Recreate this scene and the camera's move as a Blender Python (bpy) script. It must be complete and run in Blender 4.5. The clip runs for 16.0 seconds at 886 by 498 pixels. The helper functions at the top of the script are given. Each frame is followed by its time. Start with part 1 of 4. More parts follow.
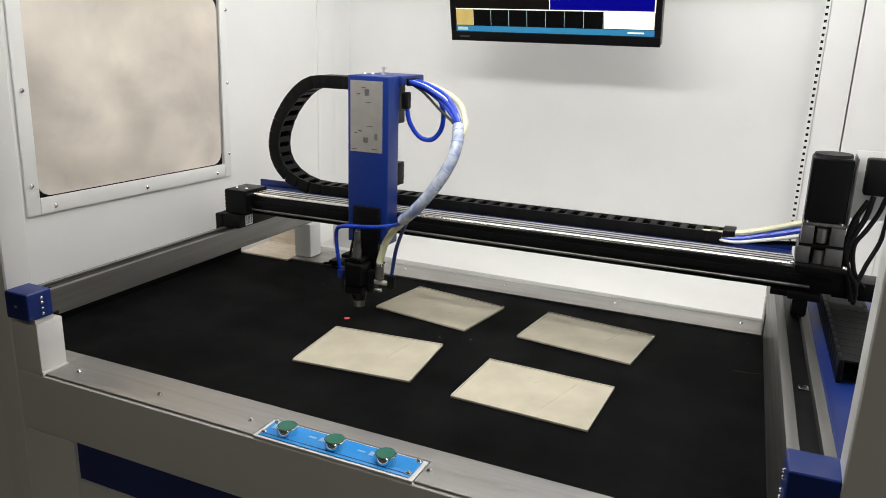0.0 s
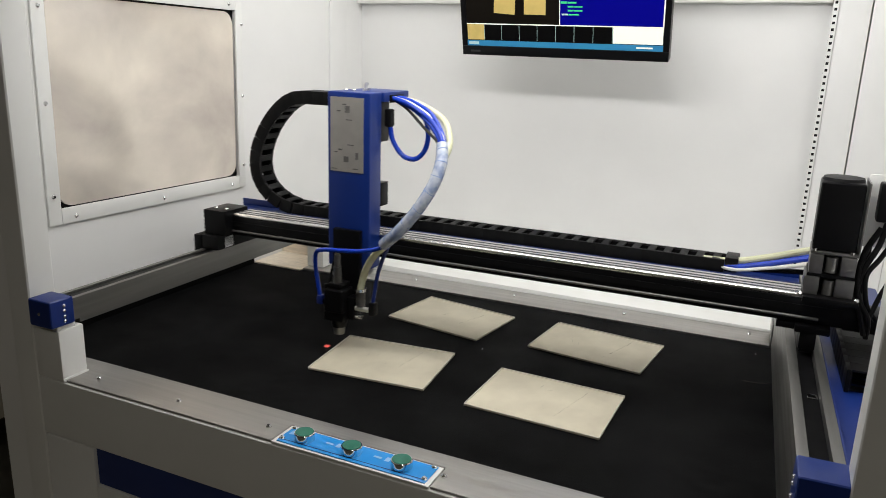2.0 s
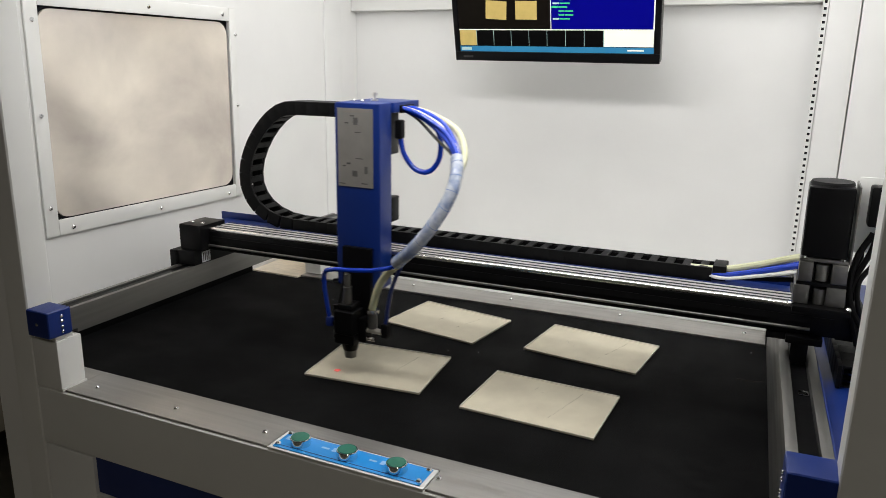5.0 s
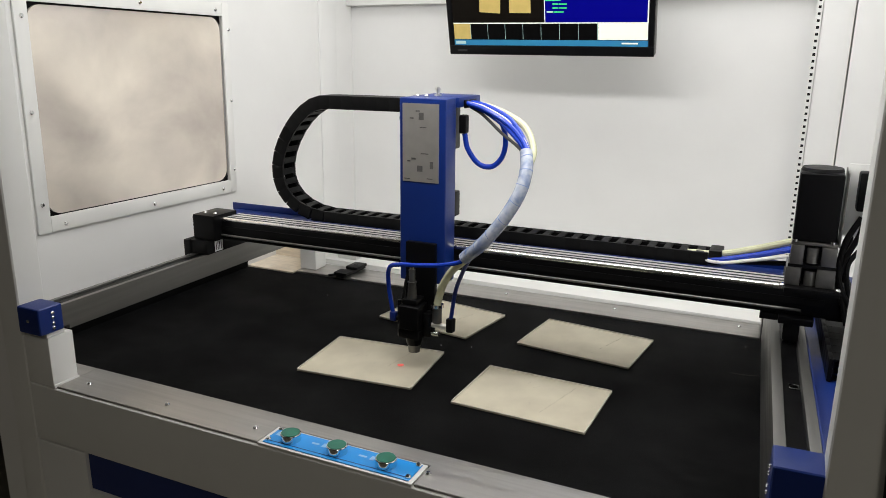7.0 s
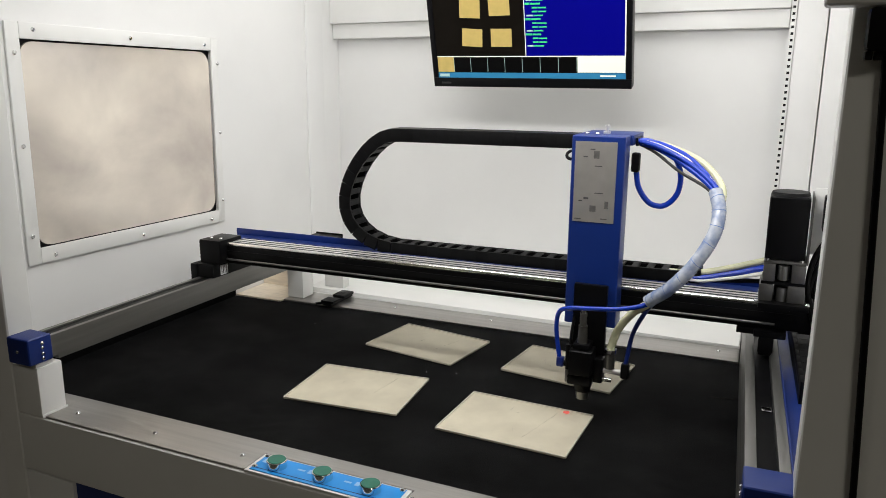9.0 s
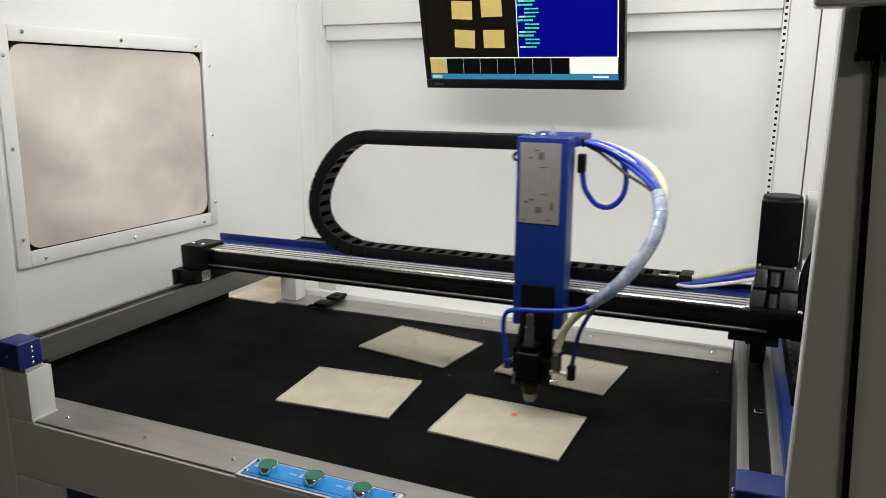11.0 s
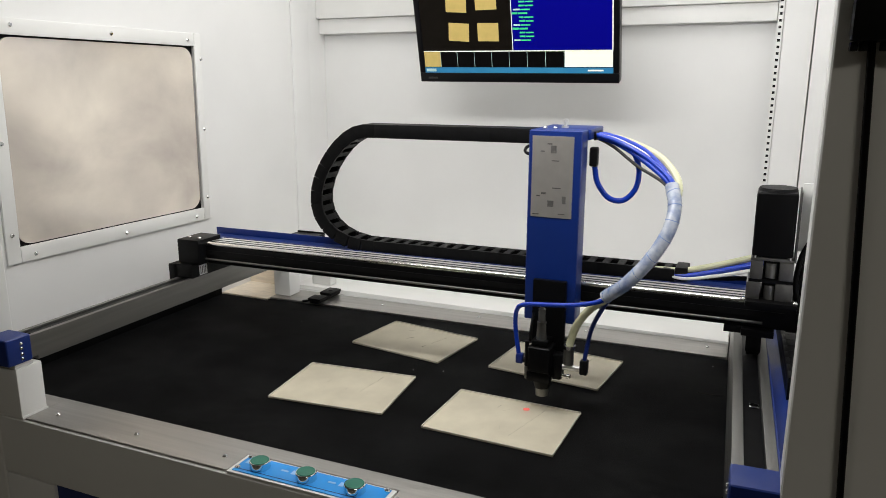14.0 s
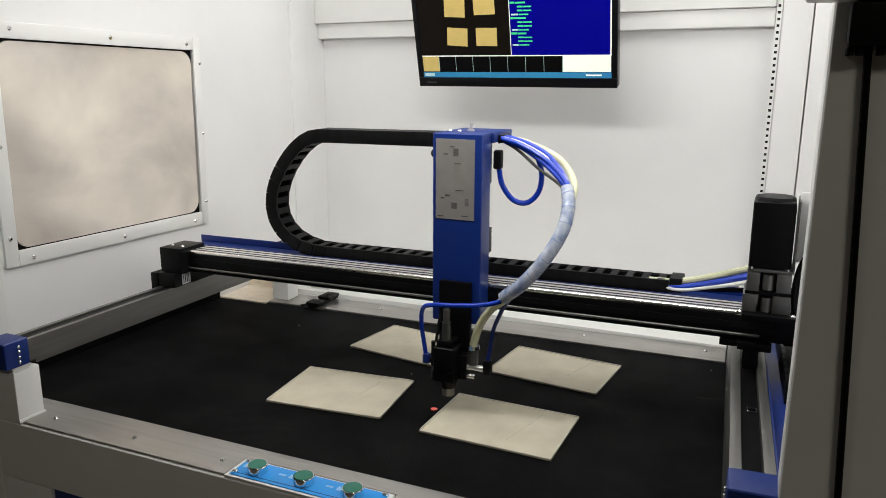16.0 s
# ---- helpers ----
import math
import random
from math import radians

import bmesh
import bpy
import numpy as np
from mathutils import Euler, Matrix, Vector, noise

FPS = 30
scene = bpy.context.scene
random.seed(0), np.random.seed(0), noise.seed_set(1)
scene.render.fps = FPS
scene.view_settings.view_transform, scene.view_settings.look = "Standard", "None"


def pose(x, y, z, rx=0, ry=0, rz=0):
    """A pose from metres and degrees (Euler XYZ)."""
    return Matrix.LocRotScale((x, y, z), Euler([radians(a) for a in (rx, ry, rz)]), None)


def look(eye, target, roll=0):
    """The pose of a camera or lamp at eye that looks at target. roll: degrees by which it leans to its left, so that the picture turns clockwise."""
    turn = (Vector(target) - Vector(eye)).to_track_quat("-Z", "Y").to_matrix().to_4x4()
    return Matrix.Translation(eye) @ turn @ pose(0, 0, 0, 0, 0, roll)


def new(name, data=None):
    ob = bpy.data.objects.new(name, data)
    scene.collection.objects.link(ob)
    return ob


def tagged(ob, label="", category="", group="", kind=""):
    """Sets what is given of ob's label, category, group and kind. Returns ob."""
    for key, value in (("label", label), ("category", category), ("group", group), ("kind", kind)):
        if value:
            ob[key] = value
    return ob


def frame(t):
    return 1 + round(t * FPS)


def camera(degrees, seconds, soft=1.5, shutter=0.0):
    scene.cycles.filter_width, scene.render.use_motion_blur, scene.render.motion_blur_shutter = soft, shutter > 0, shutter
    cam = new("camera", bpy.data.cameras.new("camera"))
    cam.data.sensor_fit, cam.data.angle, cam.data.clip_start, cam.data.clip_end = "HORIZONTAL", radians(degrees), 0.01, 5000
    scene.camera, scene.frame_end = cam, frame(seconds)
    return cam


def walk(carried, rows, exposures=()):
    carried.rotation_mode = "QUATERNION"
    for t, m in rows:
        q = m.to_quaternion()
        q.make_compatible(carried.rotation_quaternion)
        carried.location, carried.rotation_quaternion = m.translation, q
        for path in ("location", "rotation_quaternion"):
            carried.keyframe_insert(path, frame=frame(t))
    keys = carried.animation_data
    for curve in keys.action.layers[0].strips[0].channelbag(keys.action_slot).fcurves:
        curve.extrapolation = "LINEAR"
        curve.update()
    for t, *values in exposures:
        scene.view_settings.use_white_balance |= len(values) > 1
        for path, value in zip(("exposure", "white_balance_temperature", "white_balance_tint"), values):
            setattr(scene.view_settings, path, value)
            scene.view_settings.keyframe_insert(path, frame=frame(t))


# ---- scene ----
cam = camera(60.6, 16.0, soft=0.65, shutter=0.35)
PATH = [
    (0, (0.992, -0.792, 1.399), (0.212, 0.966, 0.851), 1.9),
    (0.5, (0.995, -0.798, 1.397), (0.203, 0.959, 0.861), 2.1),
    (1, (0.995, -0.808, 1.4), (0.204, 0.95, 0.865), 1.8),
    (1.5, (0.991, -0.816, 1.4), (0.215, 0.952, 0.88), 1.6),
    (2, (0.988, -0.82, 1.404), (0.193, 0.94, 0.884), 2.0),
    (2.5, (0.992, -0.817, 1.402), (0.186, 0.938, 0.884), 1.9),
    (3, (0.995, -0.819, 1.404), (0.187, 0.938, 0.895), 2.1),
    (3.5, (0.998, -0.825, 1.408), (0.176, 0.929, 0.91), 1.9),
    (4, (1.004, -0.826, 1.407), (0.19, 0.933, 0.911), 1.5),
    (6.5, (1.011, -0.811, 1.402), (0.203, 0.943, 0.881), 0.5),
    (7, (1.024, -0.81, 1.403), (0.213, 0.943, 0.885), 0.6),
    (7.5, (1.031, -0.819, 1.405), (0.224, 0.942, 0.905), 0.5),
    (8, (1.036, -0.829, 1.41), (0.233, 0.939, 0.931), 0.8),
    (8.5, (1.042, -0.831, 1.413), (0.255, 0.948, 0.95), 0.7),
    (9, (1.046, -0.832, 1.415), (0.252, 0.947, 0.964), 0.4),
    (11.5, (1.052, -0.824, 1.416), (0.271, 0.962, 0.968), 0.2),
    (12, (1.055, -0.824, 1.415), (0.271, 0.961, 0.971), -0.1),
    (12.5, (1.054, -0.819, 1.413), (0.279, 0.971, 0.971), 0.0),
    (13, (1.054, -0.821, 1.413), (0.272, 0.967, 0.976), -0.1),
    (13.5, (1.053, -0.815, 1.415), (0.27, 0.969, 0.964), -0.1),
    (14, (1.051, -0.814, 1.412), (0.276, 0.971, 0.952), 0.2),
    (14.5, (1.052, -0.816, 1.414), (0.282, 0.974, 0.964), 0.2),
    (15, (1.051, -0.819, 1.414), (0.277, 0.97, 0.966), 0.2),
    (15.5, (1.05, -0.819, 1.415), (0.272, 0.967, 0.962), 0.2),
    (16, (1.052, -0.815, 1.411), (0.279, 0.975, 0.963), 0.3),
]
walk(cam, [(t, look(eye, target, roll)) for t, eye, target, roll in PATH], [(0.0, 0.11), (0.5, 0.0), (8.5, 0.0), (12.5, -0.06), (16.0, -0.05)])

# ---- light ----
scene.view_settings.exposure = 0.0
world = bpy.data.worlds.new("world")
world.use_nodes = True
world.node_tree.nodes["Background"].inputs[0].default_value = (0.9, 0.95, 1.0, 1)
world.node_tree.nodes["Background"].inputs[1].default_value = 0.02
scene.world = world


def area_lamp(name, m, sx, sy, watts, colour):
    data = bpy.data.lights.new(name, "AREA")
    data.shape, data.size, data.size_y, data.energy, data.color = "RECTANGLE", sx, sy, watts, colour
    ob = new(name, data)
    ob.matrix_world = m
    return ob


# the LED bar behind the header of the enclosure, the roof panel, and three unseen ceiling fittings added to light the
# workshop side
area_lamp("led_bar_lamp", look((0.60, 0.062, 1.735), (0.60, 1.0, 1.15)), 0.95, 0.07, 5.6, (1.0, 0.985, 0.962))
area_lamp("roof_panel_lamp", pose(0.50, 0.58, 2.05), 0.95, 0.76, 4.5, (1.0, 0.985, 0.962))
area_lamp("workshop_lamp_a", pose(-1.3, -2.2, 3.05), 1.2, 0.3, 3.6, (1.0, 0.93, 0.80))
area_lamp("workshop_lamp_b", pose(2.6, -2.2, 3.05), 1.2, 0.3, 16.0, (1.0, 0.93, 0.80))
# fill light added to brighten the rack left of the machine
area_lamp("rack_fill_lamp", pose(-0.95, 0.2, 3.05), 1.2, 0.3, 16.0, (1.0, 0.93, 0.80))


# ---- materials ----
def material(name, base, rough=0.5, metal=0.0, vary=0.08, scale=8.0, bump=0.0, bump_scale=200.0, stretch=(1, 1, 1), second=None,
             rough_vary=0.0, coat=0.0, warp=0.0, emit=0.0, alpha=1.0, island=0.0, trans=0.0, spec=0.5, spread=0.18):
    m = bpy.data.materials.new(name)
    m.use_nodes = True
    nt = m.node_tree
    N, L = nt.nodes, nt.links
    p = N["Principled BSDF"]
    p.inputs["Roughness"].default_value, p.inputs["Metallic"].default_value = rough, metal
    p.inputs["Coat Weight"].default_value = coat
    p.inputs["Transmission Weight"].default_value = trans
    p.inputs["Alpha"].default_value = alpha
    p.inputs["Specular IOR Level"].default_value = spec
    tc = N.new("ShaderNodeTexCoord")
    mp = N.new("ShaderNodeMapping")
    mp.inputs["Scale"].default_value = stretch
    L.new(tc.outputs["Object"], mp.inputs["Vector"])
    big = N.new("ShaderNodeTexNoise")
    big.inputs["Scale"].default_value, big.inputs["Detail"].default_value = scale, 6.0
    big.inputs["Distortion"].default_value = warp
    L.new(mp.outputs[0], big.inputs["Vector"])
    fine = N.new("ShaderNodeTexNoise")
    fine.inputs["Scale"].default_value, fine.inputs["Detail"].default_value = bump_scale, 4.0
    L.new(mp.outputs[0], fine.inputs["Vector"])
    ramp = N.new("ShaderNodeMix")
    ramp.data_type = "RGBA"
    second = second or tuple(c * (1 - vary) for c in base)
    ramp.inputs["A"].default_value = (*[min(1, c * (1 + vary * 0.5)) for c in base], 1)
    ramp.inputs["B"].default_value = (*second, 1)
    contrast = N.new("ShaderNodeMapRange")
    contrast.inputs["From Min"].default_value, contrast.inputs["From Max"].default_value = 0.5 - spread, 0.5 + spread
    L.new(big.outputs["Fac"], contrast.inputs["Value"])
    L.new(contrast.outputs[0], ramp.inputs["Factor"])
    colour = ramp.outputs["Result"]
    if island:
        info = N.new("ShaderNodeObjectInfo")
        hsv = N.new("ShaderNodeHueSaturation")
        rng = N.new("ShaderNodeMapRange")
        rng.inputs["To Min"].default_value, rng.inputs["To Max"].default_value = 1 - island, 1 + island
        L.new(info.outputs["Random"], rng.inputs["Value"])
        L.new(rng.outputs[0], hsv.inputs["Value"])
        L.new(colour, hsv.inputs["Color"])
        colour = hsv.outputs["Color"]
    L.new(colour, p.inputs["Base Color"])
    if rough_vary:
        rr = N.new("ShaderNodeMapRange")
        rr.inputs["To Min"].default_value, rr.inputs["To Max"].default_value = max(0.03, rough - rough_vary), min(1, rough + rough_vary)
        L.new(big.outputs["Fac"], rr.inputs["Value"])
        rr.inputs["From Min"].default_value, rr.inputs["From Max"].default_value = 0.3, 0.7
        L.new(rr.outputs[0], p.inputs["Roughness"])
    if bump:
        b = N.new("ShaderNodeBump")
        b.inputs["Strength"].default_value, b.inputs["Distance"].default_value = bump, 0.001
        L.new(fine.outputs["Fac"], b.inputs["Height"])
        L.new(b.outputs[0], p.inputs["Normal"])
    if emit:
        L.new(colour, p.inputs["Emission Color"])
        p.inputs["Emission Strength"].default_value = emit
    return m


WHITE = material("white_powder_coat", (0.80, 0.80, 0.79), 0.42, vary=0.05, scale=3.0, bump=0.10, bump_scale=900, rough_vary=0.06)
WHITE_GLOSS = material("white_frame_paint", (0.78, 0.78, 0.76), 0.33, vary=0.05, scale=5.0, bump=0.05, bump_scale=700, rough_vary=0.05)
STEEL = material("brushed_stainless", (0.47, 0.455, 0.435), 0.37, 1.0, vary=0.08, scale=7.0, bump=0.05, bump_scale=120, stretch=(0.6, 14, 14), rough_vary=0.07)
ALU = material("anodised_aluminium", (0.20, 0.197, 0.188), 0.42, 0.9, vary=0.12, scale=6, bump=0.06, bump_scale=150, stretch=(12, 0.5, 12), rough_vary=0.06)
RAIL_GREY = material("dull_grey_rail", (0.24, 0.235, 0.225), 0.40, 0.8, vary=0.12, scale=6, bump=0.06, bump_scale=150, stretch=(12, 0.5, 12), rough_vary=0.06)
CHROME = material("chrome", (0.80, 0.80, 0.80), 0.12, 1.0, vary=0.05)
SILVER = material("ground_steel_shaft", (0.72, 0.71, 0.69), 0.22, 1.0, vary=0.06, scale=20, stretch=(1, 20, 20))
POLISHED = material("matt_chrome", (0.80, 0.79, 0.77), 0.34, 0.85, vary=0.06, scale=20)
SATIN = material("satin_aluminium", (0.76, 0.75, 0.73), 0.42, 0.5, vary=0.10, scale=12, stretch=(1, 20, 20), rough_vary=0.05)
# paled so that the colour carries the strong light on the side ledge
PLY = material("plywood_painted_bright", (0.84, 0.74, 0.60), 0.3, vary=0.15, scale=14, stretch=(2, 14, 14))
# light and dark clouds of the pane's sheen are mixed into the colour
PAINTED_SHEEN = material("filmed_metal_painted_sheen", (1.0, 0.92, 0.80), 0.23, 0.38, vary=0.0, scale=4.2, second=(0.54, 0.485, 0.445), spread=0.22, warp=0.25, stretch=(1, 1, 1.3))
BLUE = material("blue_powder_coat", (0.0055, 0.026, 0.18), 0.38, vary=0.12, scale=6, bump=0.12, bump_scale=900, rough_vary=0.05)
NAVY = material("dark_blue_panel", (0.008, 0.026, 0.16), 0.4, vary=0.15, scale=5, bump=0.1, bump_scale=900)
BLACK = material("black_anodised", (0.004, 0.004, 0.0045), 0.36, 0.0, vary=0.3, scale=14, rough_vary=0.08, spec=0.14)
RUBBER = material("black_plastic", (0.005, 0.005, 0.0055), 0.48, vary=0.35, scale=30, bump=0.15, bump_scale=500, rough_vary=0.08, island=0.25, spec=0.16)
CLOTH = material("black_bed_cloth", (0.0026, 0.0027, 0.0029), 0.75, vary=0.45, scale=9, bump=0.5, bump_scale=700, rough_vary=0.10, spec=0.07)
BOARD = material("grey_beige_board", (0.58, 0.535, 0.415), 0.62, vary=0.10, scale=14, second=(0.50, 0.455, 0.35), bump=0.25, bump_scale=500, island=0.04)
RIM = material("tray_rim", (0.58, 0.55, 0.48), 0.6, vary=0.12, scale=30)
GLUE = material("glue_trace", (0.43, 0.39, 0.30), 0.35, vary=0.3, scale=60)
LABEL_BLUE = material("light_blue_label", (0.015, 0.30, 0.80), 0.3, vary=0.08, scale=20)
GREEN = material("green_button", (0.015, 0.17, 0.11), 0.42, vary=0.10, scale=60, bump=0.1, bump_scale=900)
PRINT_FAINT = material("faint_label_print", (0.30, 0.52, 0.84), 0.4, vary=0.05)
PRINT = material("white_print", (0.78, 0.80, 0.82), 0.5, vary=0.03)
INK = material("dark_print", (0.03, 0.03, 0.03), 0.6, vary=0.1)
GREY_INK = material("worn_grey_print", (0.12, 0.115, 0.11), 0.5, vary=0.3, scale=200)
PLATE = material("silver_name_plate", (0.60, 0.575, 0.54), 0.38, 0.7, vary=0.12, scale=25, rough_vary=0.08)
HOSE_BLUE = material("blue_pneumatic_hose", (0.007, 0.042, 0.44), 0.24, vary=0.08, scale=40)
HOSE_NAVY = material("dark_blue_hose", (0.008, 0.022, 0.16), 0.28, vary=0.1, scale=40)
HOSE_CLEAR = material("yellowed_clear_hose", (0.76, 0.76, 0.52), 0.20, vary=0.12, scale=40, trans=0.22)
WRAP = material("milky_spiral_wrap", (0.56, 0.60, 0.68), 0.22, vary=0.12, scale=60, trans=0.15, second=(0.26, 0.33, 0.52), spread=0.14)
WRAP_SEAM = material("wrap_gap", (0.10, 0.18, 0.42), 0.4, vary=0.2)
HOSE_WHITE = material("white_hose", (0.72, 0.72, 0.70), 0.35, vary=0.05)
SENSOR_RED = material("laser_spot", (1.0, 0.16, 0.13), 0.5, emit=0.30, vary=0.0, alpha=0.5)
STATUS_RED = material("red_status_light", (0.9, 0.06, 0.03), 0.4, emit=0.8, vary=0.0)
LED = material("led_diffuser", (1.0, 0.985, 0.962), 0.5, emit=1.0, vary=0.0)
WORK_WALL = material("workshop_wall", (0.30, 0.28, 0.24), 0.8, vary=0.15, scale=2)
CONCRETE = material("concrete_floor", (0.16, 0.15, 0.125), 0.6, vary=0.4, scale=4, bump=0.3, bump_scale=90, rough_vary=0.15)
CARTON = material("brown_carton", (0.30, 0.17, 0.08), 0.7, vary=0.2, scale=10)
CREAM = material("cream_fabric", (0.50, 0.44, 0.34), 0.8, vary=0.15, scale=20, bump=0.3)
DARKWOOD = material("dark_laminate", (0.05, 0.035, 0.025), 0.5, vary=0.4, scale=8)
SCR_BLACK = material("screen_black", (0.002, 0.002, 0.002), 0.3, emit=0.6, vary=0.05, spec=0.1)
SCR_DARK = material("screen_dark_view", (0.005, 0.004, 0.003), 0.3, emit=0.6, vary=0.2, scale=30, spec=0.1)
SCR_TAN = material("screen_tan", (0.40, 0.30, 0.10), 0.3, emit=0.6, vary=0.06, scale=60, spec=0.1)
SCR_BLUE = material("screen_blue", (0.001, 0.001, 0.15), 0.3, emit=0.6, vary=0.03, spec=0.1)
SCR_GREEN = material("screen_green", (0.04, 0.45, 0.17), 0.3, emit=0.6, vary=0.05, spec=0.1)
SCR_PALE = material("screen_pale_text", (0.32, 0.46, 0.44), 0.3, emit=0.5, vary=0.05, spec=0.1)
SCR_WHITE = material("screen_white", (0.62, 0.64, 0.56), 0.3, emit=0.75, vary=0.03, spec=0.1)
SCR_TASK = material("screen_taskbar", (0.03, 0.20, 0.30), 0.3, emit=0.45, second=(0.02, 0.10, 0.32), scale=3.0, spec=0.1)
GLOSS_BLACK = material("glossy_black_bezel", (0.004, 0.004, 0.005), 0.3, vary=0.2, scale=20, spec=0.25)


# ---- mesh helpers ----
def add_box(bm, x0, x1, y0, y1, z0, z1, bevel=0.0, seg=2):
    """A box from its limits, with rounded edges."""
    flat = bm.faces.layers.int.get("flat") or bm.faces.layers.int.new("flat")
    before = len(bm.faces)
    got = bmesh.ops.create_cube(bm, size=1.0)
    vs = got["verts"]
    for v in vs:
        v.co = Vector((x0 + (v.co.x + 0.5) * (x1 - x0), y0 + (v.co.y + 0.5) * (y1 - y0), z0 + (v.co.z + 0.5) * (z1 - z0)))
    if bevel > 0:
        es = list({e for v in vs for e in v.link_edges})
        bmesh.ops.bevel(bm, geom=es, offset=min(bevel, 0.45 * min(abs(x1 - x0), abs(y1 - y0), abs(z1 - z0))), segments=seg, affect="EDGES", profile=0.6)
        bm.faces.index_update()
        bm.normal_update()
        for f in bm.faces:
            if f.index >= before and max(abs(c) for c in f.normal) > 0.9999 and len(f.verts) == 4:
                f[flat] = 1
    return bm


def box(x0, x1, y0, y1, z0, z1, bevel=0.0, seg=2):
    return add_box(bmesh.new(), x0, x1, y0, y1, z0, z1, bevel, seg)


def add_cyl(bm, p, q, r, n=16, r2=None):
    """A round bar from p to q."""
    p, q = Vector(p), Vector(q)
    d = q - p
    m = Matrix.Translation((p + q) / 2) @ d.to_track_quat("Z", "Y").to_matrix().to_4x4()
    bmesh.ops.create_cone(bm, cap_ends=True, segments=n, radius1=r, radius2=r if r2 is None else r2, depth=d.length, matrix=m)
    return bm


def cyl(p, q, r, n=16, r2=None):
    return add_cyl(bmesh.new(), p, q, r, n, r2)


def smooth_line(points, steps=8):
    """Points on a curve through the given ones."""
    ps = [Vector(p) for p in points]
    ps = [2 * ps[0] - ps[1]] + ps + [2 * ps[-1] - ps[-2]]
    out = []
    for i in range(1, len(ps) - 2):
        a, b, c, d = ps[i - 1:i + 3]
        for k in range(steps):
            u = k / steps
            out.append(0.5 * (2 * b + (c - a) * u + (2 * a - 5 * b + 4 * c - d) * u * u + (3 * b - a - 3 * c + d) * u ** 3))
    out.append(ps[-2])
    return out


def add_tube(bm, points, r, n=10, steps=8):
    """A hose along a curve through the points."""
    line = smooth_line(points, steps)
    up, rings = Vector((0.3, 0.2, 1)).normalized(), []
    for i, p in enumerate(line):
        t = (line[min(i + 1, len(line) - 1)] - line[max(i - 1, 0)]).normalized()
        side = t.cross(up)
        side = side.normalized() if side.length > 1e-4 else Vector((1, 0, 0))
        up = side.cross(t).normalized()
        rings.append([bm.verts.new(p + r * (math.cos(a) * side + math.sin(a) * up)) for a in (2 * math.pi * k / n for k in range(n))])
    for a, b in zip(rings, rings[1:]):
        for k in range(n):
            bm.faces.new((a[k], a[(k + 1) % n], b[(k + 1) % n], b[k]))
    bm.faces.new(rings[0][::-1])
    bm.faces.new(rings[-1])
    return bm


def tube(points, r, n=10, steps=8):
    return add_tube(bmesh.new(), points, r, n, steps)


def prism(outline, axis, lo, hi, bevel=0.0):
    """An outline of pairs pushed along an axis."""
    bm = bmesh.new()
    def place(u, v, w):
        return {"x": (w, u, v), "y": (u, w, v), "z": (u, v, w)}[axis]
    a = [bm.verts.new(place(u, v, lo)) for u, v in outline]
    b = [bm.verts.new(place(u, v, hi)) for u, v in outline]
    n = len(outline)
    bm.faces.new(a)
    bm.faces.new(b[::-1])
    for k in range(n):
        bm.faces.new((a[k], b[k], b[(k + 1) % n], a[(k + 1) % n]))
    bmesh.ops.recalc_face_normals(bm, faces=bm.faces)
    if bevel:
        bmesh.ops.bevel(bm, geom=list(bm.edges), offset=bevel, segments=2, affect="EDGES")
    return bm


def mesh_of(name, bm, mat, smooth=35):
    bmesh.ops.recalc_face_normals(bm, faces=bm.faces)
    flat = bm.faces.layers.int.get("flat")
    for f in bm.faces:
        f.smooth = not (flat and f[flat])
    me = bpy.data.meshes.new(name)
    bm.to_mesh(me)
    bm.free()
    me.materials.append(mat)
    me.set_sharp_from_angle(angle=radians(smooth))
    return me


def part(name, bm, mat, parent=None, label=""):
    """One mesh object, under a thing or a part."""
    ob = new(name, mesh_of(name, bm, mat))
    ob.parent = parent
    if label:
        ob["label"] = label
    return ob


def thing(name, label, category, group="", kind="", m=None):
    ob = new(name)
    ob.empty_display_size = 0.05
    if m is not None:
        ob.matrix_basis = m
    return tagged(ob, label, category, group, kind)


def structure(name, bm, mat, label, category):
    return tagged(part(name, bm, mat), label, category, kind="structure")


def shared(name, me, parent, m, label=""):
    ob = new(name, me)
    ob.parent = parent
    ob.matrix_basis = m
    if label:
        ob["label"] = label
    return ob


def screw_mesh(name, r, h, axis="z"):
    """A pan-head screw with a cross slot."""
    bm = bmesh.new()
    add_cyl(bm, (0, 0, 0), (0, 0, h * 0.45), r, 14)
    add_cyl(bm, (0, 0, h * 0.45), (0, 0, h), r * 0.96, 14, r * 0.55)
    add_box(bm, -r * 0.5, r * 0.5, -r * 0.1, r * 0.1, h * 0.93, h * 1.06)
    add_box(bm, -r * 0.1, r * 0.1, -r * 0.5, r * 0.5, h * 0.93, h * 1.07)
    me = mesh_of(name, bm, CHROME)
    return me


Z0 = 0.85      # height of the front plate
SCREW = screw_mesh("screw", 0.0042, 0.0035)
SMALL_SCREW = screw_mesh("screw", 0.0028, 0.0024)
UP, TO_X, TO_FRONT = pose(0, 0, 0), pose(0, 0, 0, 0, 90, 0), pose(0, 0, 0, 90, 0, 0)


def at(x, y, z, turn=UP):
    return Matrix.Translation((x, y, z)) @ turn


